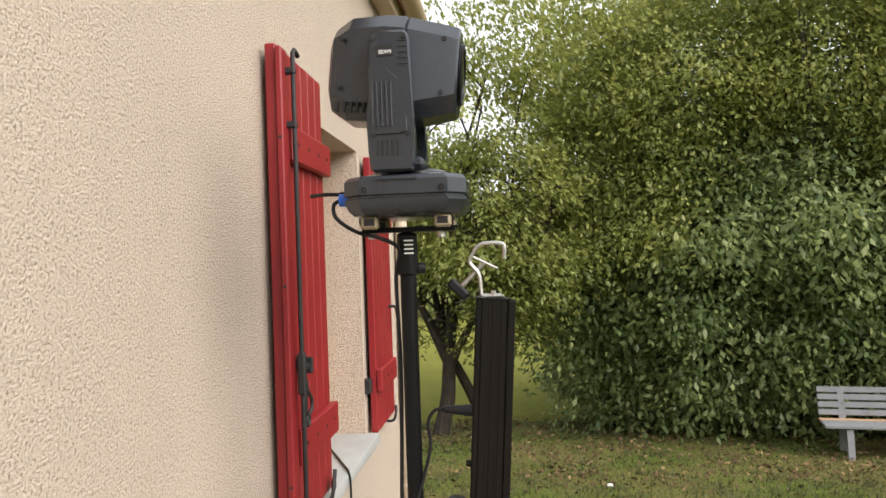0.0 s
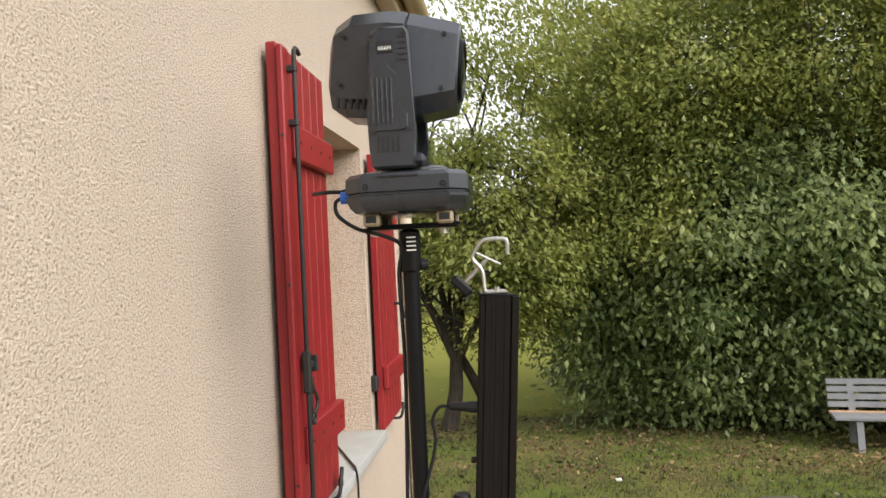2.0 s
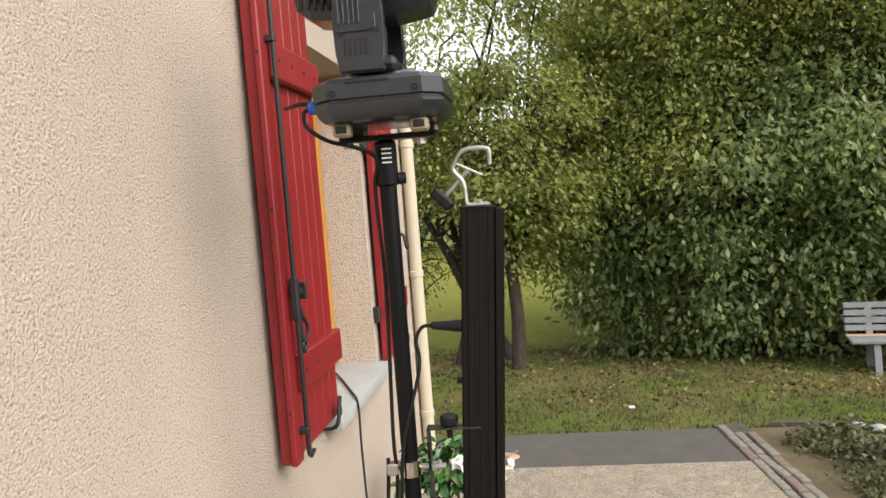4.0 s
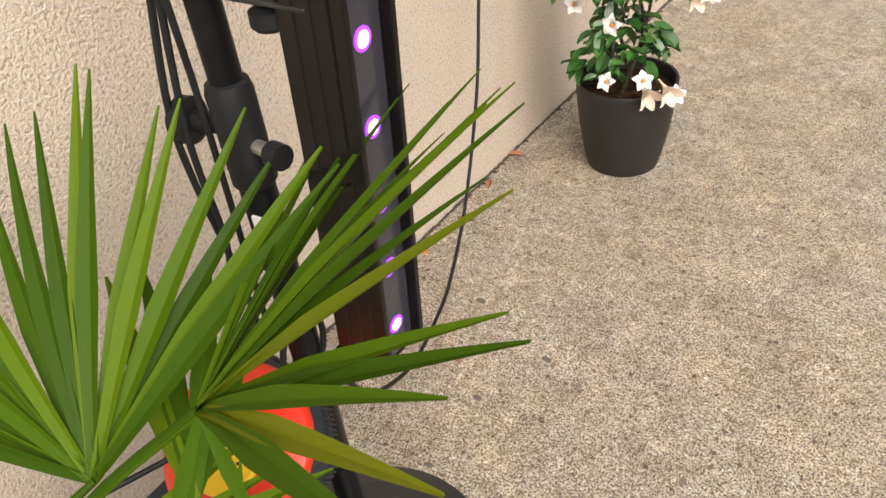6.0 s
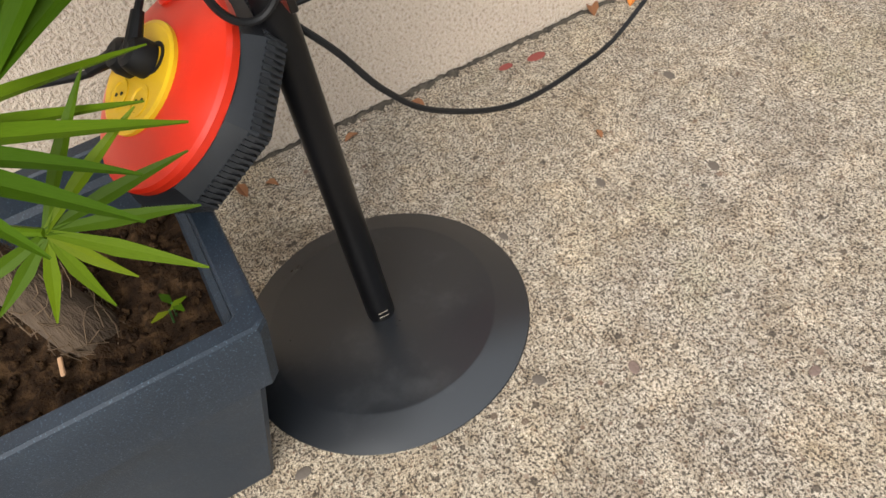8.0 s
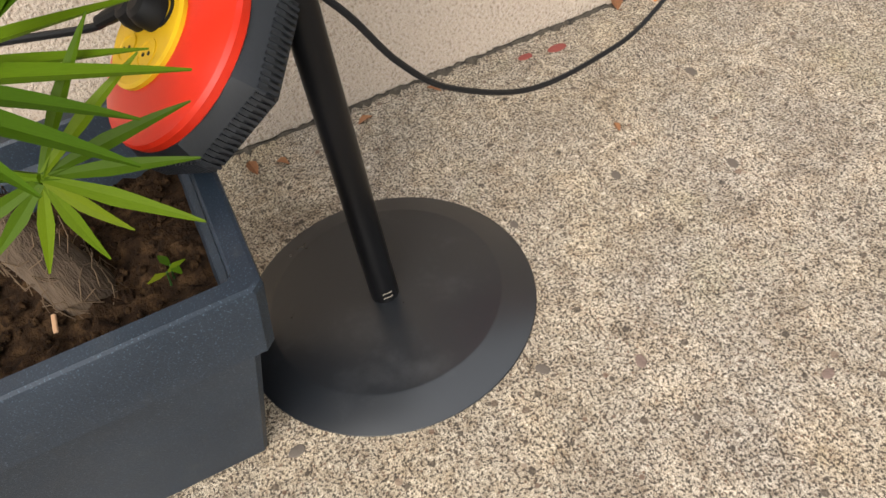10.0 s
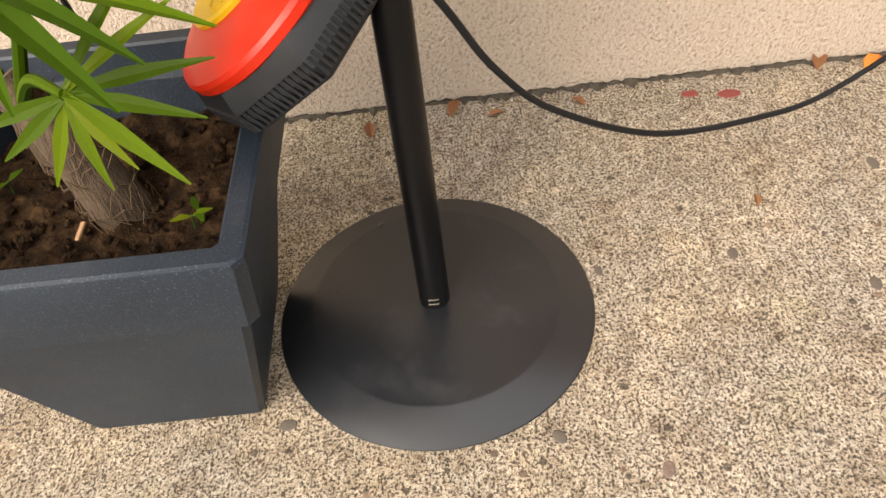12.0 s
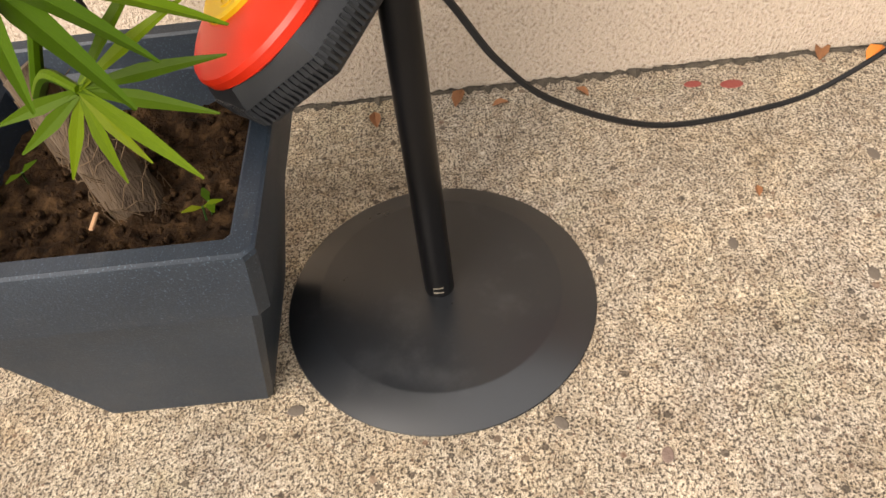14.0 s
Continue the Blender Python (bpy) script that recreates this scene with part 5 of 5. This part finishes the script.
def flower_mesh(material, curl):
    b = bmesh.new()
    for k in range(5):
        m = Matrix.Rotation(k * math.tau / 5, 4, "Z")
        rows = [(0.004, 0.004, -0.012), (0.012, 0.010, 0.0), (0.022, 0.013, 0.004 + curl), (0.032, 0.0065, 0.002 + curl * 2), (0.039, 0.0015, -0.002 + curl * 2.5)]
        vs = [[b.verts.new(m @ Vector((w * sx, y, z + 0.002 * abs(sx)))) for sx in (-1, 0, 1.15)] for y, w, z in rows]
        for p, q in zip(vs, vs[1:]):
            b.faces.new((p[0], p[1], q[1], q[0]))
            b.faces.new((p[1], p[2], q[2], q[1]))
    lathe([(0.002, -0.045), (0.004, -0.02), (0.009, -0.004)], (0, 0, 0), 10, b, caps=False)
    return mesh_of("flower", b, material)


white, wilted = flower_mesh(PETAL, 0.0), flower_mesh(PETAL_OLD, 0.012)
heart = mesh_of("heart", lathe([(0.007, 0.001), (0.004, 0.005)], (0, 0, 0), 10), PISTIL)
blooms = [(fx + x, fy + y, z) for x, y, z in ((0.10, -0.14, 0.665), (0.075, -0.12, 0.66), (0.155, -0.11, 0.675), (-0.09, -0.13, 0.55), (0.015, -0.16, 0.485), (0.01, -0.17, 0.335), (0.095, -0.13, 0.335), (0.165, -0.07, 0.28), (-0.115, -0.10, 0.50), (0.26, -0.03, 0.62), (0.22, -0.05, 0.56), (-0.15, -0.07, 0.62))]
for i, (x, y, z) in enumerate(blooms):
    m = Matrix.Translation((x, y, z)) @ Euler((radians(62 + rng.uniform(-25, 20)), 0, radians(rng.uniform(-25, 45)))).to_matrix().to_4x4() @ Matrix.Scale(rng.uniform(0.72, 0.95), 4)
    fl = piece("flower", white, m, vine)
    piece("heart", heart, m, vine)
for x, y, z in ((0.59, 1.39, 0.655), (0.535, 1.38, 0.57), (0.48, 1.32, 0.31), (0.43, 1.31, 0.295), (0.51, 1.38, 0.545)):
    piece("wilted_flower", wilted, Matrix.Translation((x, y, z)) @ Euler((radians(110), 0.3, radians(60))).to_matrix().to_4x4(), vine)

# ---- small litter on the terrace ----
rng = random.Random(31)


def dry_leaf(x, y, size, material, label, turn):
    b = bmesh.new()
    rows = [[(-0.5 * w, y0, h), (0, y0, h * 0.2), (0.5 * w, y0, h)] for y0, w, h in ((0, 0.05, 0.02), (0.25, 0.45, 0.22), (0.55, 0.5, 0.3), (0.8, 0.25, 0.2), (1.0, 0.03, 0.12))]
    vs = [[b.verts.new(Matrix.Translation((x, y, 0.003)) @ Matrix.Rotation(turn, 4, "Z") @ (Vector(q) * size)) for q in r] for r in rows]
    for p, q in zip(vs, vs[1:]):
        b.faces.new((p[0], p[1], q[1], q[0]))
        b.faces.new((p[1], p[2], q[2], q[1]))
    solo("dry_leaf", b, material, (x, y, 0.003), label, "leaf", "dry leaves")


for x, y, s, t in ((0.05, 0.05, 0.045, 1.2), (0.06, 0.115, 0.03, 0.2), (0.085, -0.09, 0.04, 1.7), (0.07, -0.05, 0.03, -0.9), (0.06, 0.285, 0.03, 2.2), (0.03, 0.70, 0.05, 1.1), (0.04, 0.95, 0.05, -1.4), (0.04, 1.12, 0.04, 0.4), (0.05, 1.32, 0.05, 1.9)):
    dry_leaf(x, y, s, DRY_LEAF, "curled brown dry leaf at the foot of the wall", t)
dry_leaf(0.050, 0.775, 0.055, ORANGE_LEAF, "curled orange dry leaf at the foot of the wall", 0.7)
dry_leaf(0.342, 0.49, 0.022, DRY_LEAF, "small brown dry leaf on the concrete", 1.4)
for x, y, r in ((0.066, 0.535, 0.017), (0.055, 0.47, 0.013)):
    solo("paint_spot", lathe([(r, 0.0005), (r * 0.9, 0.0018), (r * 0.3, 0.0022)], (0, 0, 0), 14, m=Matrix.Translation((x, y, 0)) @ Matrix.Diagonal((0.7, 1.2, 1, 1))), RED_CHIP, (x, y, 0), "flat reddish chip on the concrete", "chip", "chips")
for x, y, r in ((0.427, 0.425, 0.010), (0.737, 0.252, 0.010), (0.683, 0.136, 0.010), (0.630, -0.196, 0.011), (0.505, 0.592, 0.011), (0.274, 0.691, 0.012), (0.433, 0.233, 0.008), (0.868, 0.437, 0.009)):
    solo("pebble", lathe([(r, 0.0003), (r * 0.85, 0.0014), (r * 0.3, 0.002)], (0, 0, 0), 12, m=Matrix.Translation((x, y, 0)) @ Matrix.Rotation(x * 40, 4, "Z") @ Matrix.Diagonal((0.75, 1.1, 1, 1))), PAVER_RED if r < 0.0105 and x > 0.7 else PEBBLE, (x, y, 0), "flat dark pebble set in the concrete", "pebble", "pebbles")
solo("paper_scrap", box((1.372, 4.385, lawn_z(1.4, 4.4) + 0.03), (1.42, 4.42, lawn_z(1.4, 4.4) + 0.05), 0.006), PETAL, (1.4, 4.4, lawn_z(1.4, 4.4)), "small white scrap lying in the grass", "scrap")

# ---- bench ----
def bench(x, y, turn):
    z = lawn_z(x, y)
    m = pose(x, y, z, 0, 0, turn) @ Matrix.Diagonal((0.93, 0.9, 0.82, 1))
    b = thing("garden_bench", (x, y, z), "weathered grey slatted wooden garden bench on the lawn", "bench")
    for s in (0.22, 1.38):
        part("leg", loft([[(s - 0.03, -0.06, 0), (s + 0.03, -0.06, 0), (s + 0.03, 0.0, 0), (s - 0.03, 0.0, 0)], [(s - 0.03, 0.0, 0.33), (s + 0.03, 0.0, 0.33), (s + 0.03, 0.07, 0.33), (s - 0.03, 0.07, 0.33)]], m=m), BENCH_GREY, b)
        part("leg", loft([[(s - 0.03, 0.36, 0), (s + 0.03, 0.36, 0), (s + 0.03, 0.42, 0), (s - 0.03, 0.42, 0)], [(s - 0.03, 0.32, 0.33), (s + 0.03, 0.32, 0.33), (s + 0.03, 0.38, 0.33), (s - 0.03, 0.38, 0.33)]], m=m), BENCH_GREY, b)
        part("back_support", loft([[(s - 0.03, 0.34, 0.30), (s + 0.03, 0.34, 0.30), (s + 0.03, 0.40, 0.30), (s - 0.03, 0.40, 0.30)], [(s - 0.03, 0.44, 0.70), (s + 0.03, 0.44, 0.70), (s + 0.03, 0.48, 0.70), (s - 0.03, 0.48, 0.70)]], m=m), BENCH_GREY, b)
    for i in range(4):
        part("seat_slat", box((0, -0.02 + 0.1 * i, 0.335), (1.6, 0.07 + 0.1 * i, 0.37), 0.006, m=m), BENCH_TAN if i == 3 else BENCH_GREY, b)
    for i in range(4):
        part("back_slat", box((0, 0, 0), (1.6, 0.025, 0.068), 0.006, m=m @ Matrix.Translation((0, 0.365 + 0.022 * i, 0.405 + 0.083 * i)) @ Matrix.Rotation(-0.25, 4, "X")), BENCH_GREY, b)


bench(3.47, 5.55, -12)

# ---- trees and shrubs ----
def tree_with(base, fork, limbs, r0, crowns, seed, size, material, label, per=62, spread=0.18):
    tree = thing("tree", base, label, "tree", "garden trees")
    rng = random.Random(seed)
    base, fork = Vector(base), Vector(fork)
    b = tube(curve_points([base - Vector((0, 0, 0.1)), base + Vector((0, 0, 0.05)), (base + fork) / 2 + Vector((0.03, 0, 0)), fork], 5), (r0 * 1.15, r0 * 0.75), 12)
    for end in limbs:
        end = Vector(end)
        mid = (fork + end) / 2 + Vector((rng.uniform(-.3, .3), rng.uniform(-.3, .3), rng.uniform(0, .3)))
        line = curve_points([fork - Vector((0, 0, 0.05)), fork + (mid - fork) * 0.4, mid, end], 6)
        tube(line, (r0 * 0.55, 0.012), 8, b)
        for _ in range(16):
            q = line[rng.randrange(5, len(line))]
            d = Vector((rng.uniform(-1, 1), rng.uniform(-1, 1), rng.uniform(-.3, .8)))
            tube(curve_points([q, q + d * 0.35 + Vector((0, 0, 0.08)), q + d * 0.8], 4), (0.014, 0.004), 5, b)
    part("trunk", b, BARK, tree)
    pts = np.concatenate([shell_points(c, r, n, seed * 10 + i, 0.35) for i, (c, r, n) in enumerate(crowns)])
    leaf_cloud("crown", pts, size, material, tree, seed, per, spread, axis=(base.x, base.y))
    return tree


tree_with((-0.19, 7.23, lawn_z(0, 7.23)), (-0.08, 7.25, 0.55), [(-0.9, 7.2, 2.6), (0.3, 7.6, 3.0), (0.9, 7.2, 2.4), (-0.3, 8.2, 3.6), (0.5, 8.0, 4.2)], 0.10,
          [((0.15, 7.7, 3.4), (1.5, 1.2, 1.0), 110), ((0.9, 7.8, 4.6), (1.6, 1.3, 0.9), 90), ((-0.9, 7.5, 2.4), (0.8, 0.9, 1.1), 60), ((0.55, 7.5, 1.45), (0.7, 0.7, 0.55), 40)], 1, 0.075, TREE_LEAF, "old garden tree with forked trunk and loose foliage")
tree_with((0.465, 6.8, lawn_z(0.5, 6.8)), (0.44, 6.85, 0.9), [(0.2, 6.8, 2.3), (1.2, 7.2, 2.5), (0.8, 7.4, 3.3), (0.4, 7.6, 3.6)], 0.085,
          [((0.55, 7.0, 1.75), (1.1, 0.6, 0.4), 60), ((1.20, 7.6, 1.85), (0.85, 0.6, 0.75), 80), ((0.1, 7.3, 2.1), (0.9, 0.7, 0.5), 60), ((0.75, 7.2, 2.55), (0.85, 0.8, 0.8), 80), ((0.9, 7.0, 1.5), (0.6, 0.6, 0.5), 45), ((1.6, 7.6, 3.9), (1.3, 1.0, 0.9), 80), ((0.5, 7.0, 1.0), (0.4, 0.4, 0.35), 18)], 2, 0.07, TREE_LEAF, "slender garden tree with dense lower twigs")
tree_with((0.33, 7.45, lawn_z(0.3, 7.45)), (-0.12, 7.4, 0.7), [(-0.4, 7.6, 1.6), (-0.7, 7.9, 2.3)], 0.07,
          [((-0.6, 8.0, 2.5), (0.9, 0.8, 0.8), 50)], 3, 0.06, TREE_LEAF, "leaning garden tree behind the forked one")
for x, y, s in ((-0.95, 7.8, 4), (-1.7, 7.2, 5)):
    tree_with((x, y, lawn_z(x, y)), (x + 0.03, y, 0.15), [(x - 0.25, y, 0.9), (x + 0.25, y, 1.1), (x, y + 0.1, 1.3)], 0.02,
              [((x, y, 0.85), (0.4, 0.35, 0.55), 34), ((x - 0.1, y, 2.2), (0.7, 0.6, 0.9), 50)], s, 0.055, TREE_LEAF, "young thin-stemmed tree on the lawn", 40, 0.16)


def shrub(x, y, rx, ry, top, seed, n=240, size=0.066, material=None):
    z = lawn_z(x, y)
    sh = thing("shrub", (x, y, z), "tall dense dark green shrub at the edge of the lawn", "shrub", "shrubs")
    b = bmesh.new()
    rng = random.Random(seed)
    for _ in range(7):
        a, r = rng.uniform(0, math.tau), rng.uniform(0.3, 0.9)
        tube(curve_points([(x + 0.1 * math.cos(a), y + 0.1 * math.sin(a), z - 0.05), (x + rx * 0.3 * r * math.cos(a), y + ry * 0.3 * r * math.sin(a), z + top * 0.35), (x + rx * 0.8 * r * math.cos(a), y + ry * 0.8 * r * math.sin(a), z + top * 0.8)], 5), (0.035, 0.008), 6, b)
    part("stem", b, BARK, sh)
    pts = np.concatenate([shell_points((x, y, z + top * 0.30), (rx, ry, top * 0.33), n, seed, 0.6), shell_points((x + 0.1, y + 0.15, z + top * 0.68), (rx * 0.95, ry * 0.95, top * 0.36), n, seed + 50, 0.6)])
    keep = np.array([noise.noise(Vector(p) * 1.5) > -0.30 for p in pts])
    pts = pts[(pts[:, 2] > z + 0.12) & keep]
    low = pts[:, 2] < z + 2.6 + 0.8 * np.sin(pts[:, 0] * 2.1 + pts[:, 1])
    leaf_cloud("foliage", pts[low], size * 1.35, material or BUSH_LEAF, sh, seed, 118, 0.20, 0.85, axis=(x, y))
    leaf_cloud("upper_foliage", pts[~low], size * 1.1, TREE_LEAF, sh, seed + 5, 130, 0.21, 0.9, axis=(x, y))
    inner = shell_points((x, y + 0.1, z + top * 0.45), (rx * 0.6, ry * 0.6, top * 0.42), 120, seed + 90, 0.2)
    leaf_cloud("inner_foliage", inner[inner[:, 2] > z + 0.1], size * 1.5, BUSH_LEAF, sh, seed + 7, 40, 0.25)


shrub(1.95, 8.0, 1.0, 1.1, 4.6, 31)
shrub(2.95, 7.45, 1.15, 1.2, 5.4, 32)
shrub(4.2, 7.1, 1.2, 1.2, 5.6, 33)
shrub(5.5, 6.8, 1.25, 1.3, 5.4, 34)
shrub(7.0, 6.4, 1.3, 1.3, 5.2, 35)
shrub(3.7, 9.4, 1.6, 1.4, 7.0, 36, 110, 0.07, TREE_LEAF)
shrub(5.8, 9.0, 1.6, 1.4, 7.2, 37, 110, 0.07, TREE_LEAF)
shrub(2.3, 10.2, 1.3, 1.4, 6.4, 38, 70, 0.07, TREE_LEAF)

# far trees beyond the lawn
rng = random.Random(77)
pts = []
for k in range(34):
    a = -1.2 + 2.6 * k / 33
    d = rng.uniform(26, 34)
    c = (d * math.sin(a), d * math.cos(a), lawn_z(0, d) + rng.uniform(1.6, 3.0))
    pts.append(shell_points(c, (2.4, 2.0, rng.uniform(1.8, 3.0)), 60, 300 + k, 0.5))
leaf_cloud("far_trees", np.concatenate(pts), 0.32, FAR_LEAF, None, 99, 28, 0.55, label="distant row of green trees behind the garden")
bpy.data.objects["far_trees"]["category"] = "trees"
pts = []
for k in range(26):
    a = 1.5 + 3.3 * k / 25
    d = rng.uniform(17, 24)
    pts.append(shell_points((d * math.sin(a), d * math.cos(a), 2.2), (2.6, 2.2, 2.6), 50, 400 + k, 0.5))
leaf_cloud("far_hedge", np.concatenate(pts), 0.34, FAR_LEAF, None, 98, 24, 0.55, label="distant green hedge round the garden")
bpy.data.objects["far_hedge"]["category"] = "hedge"
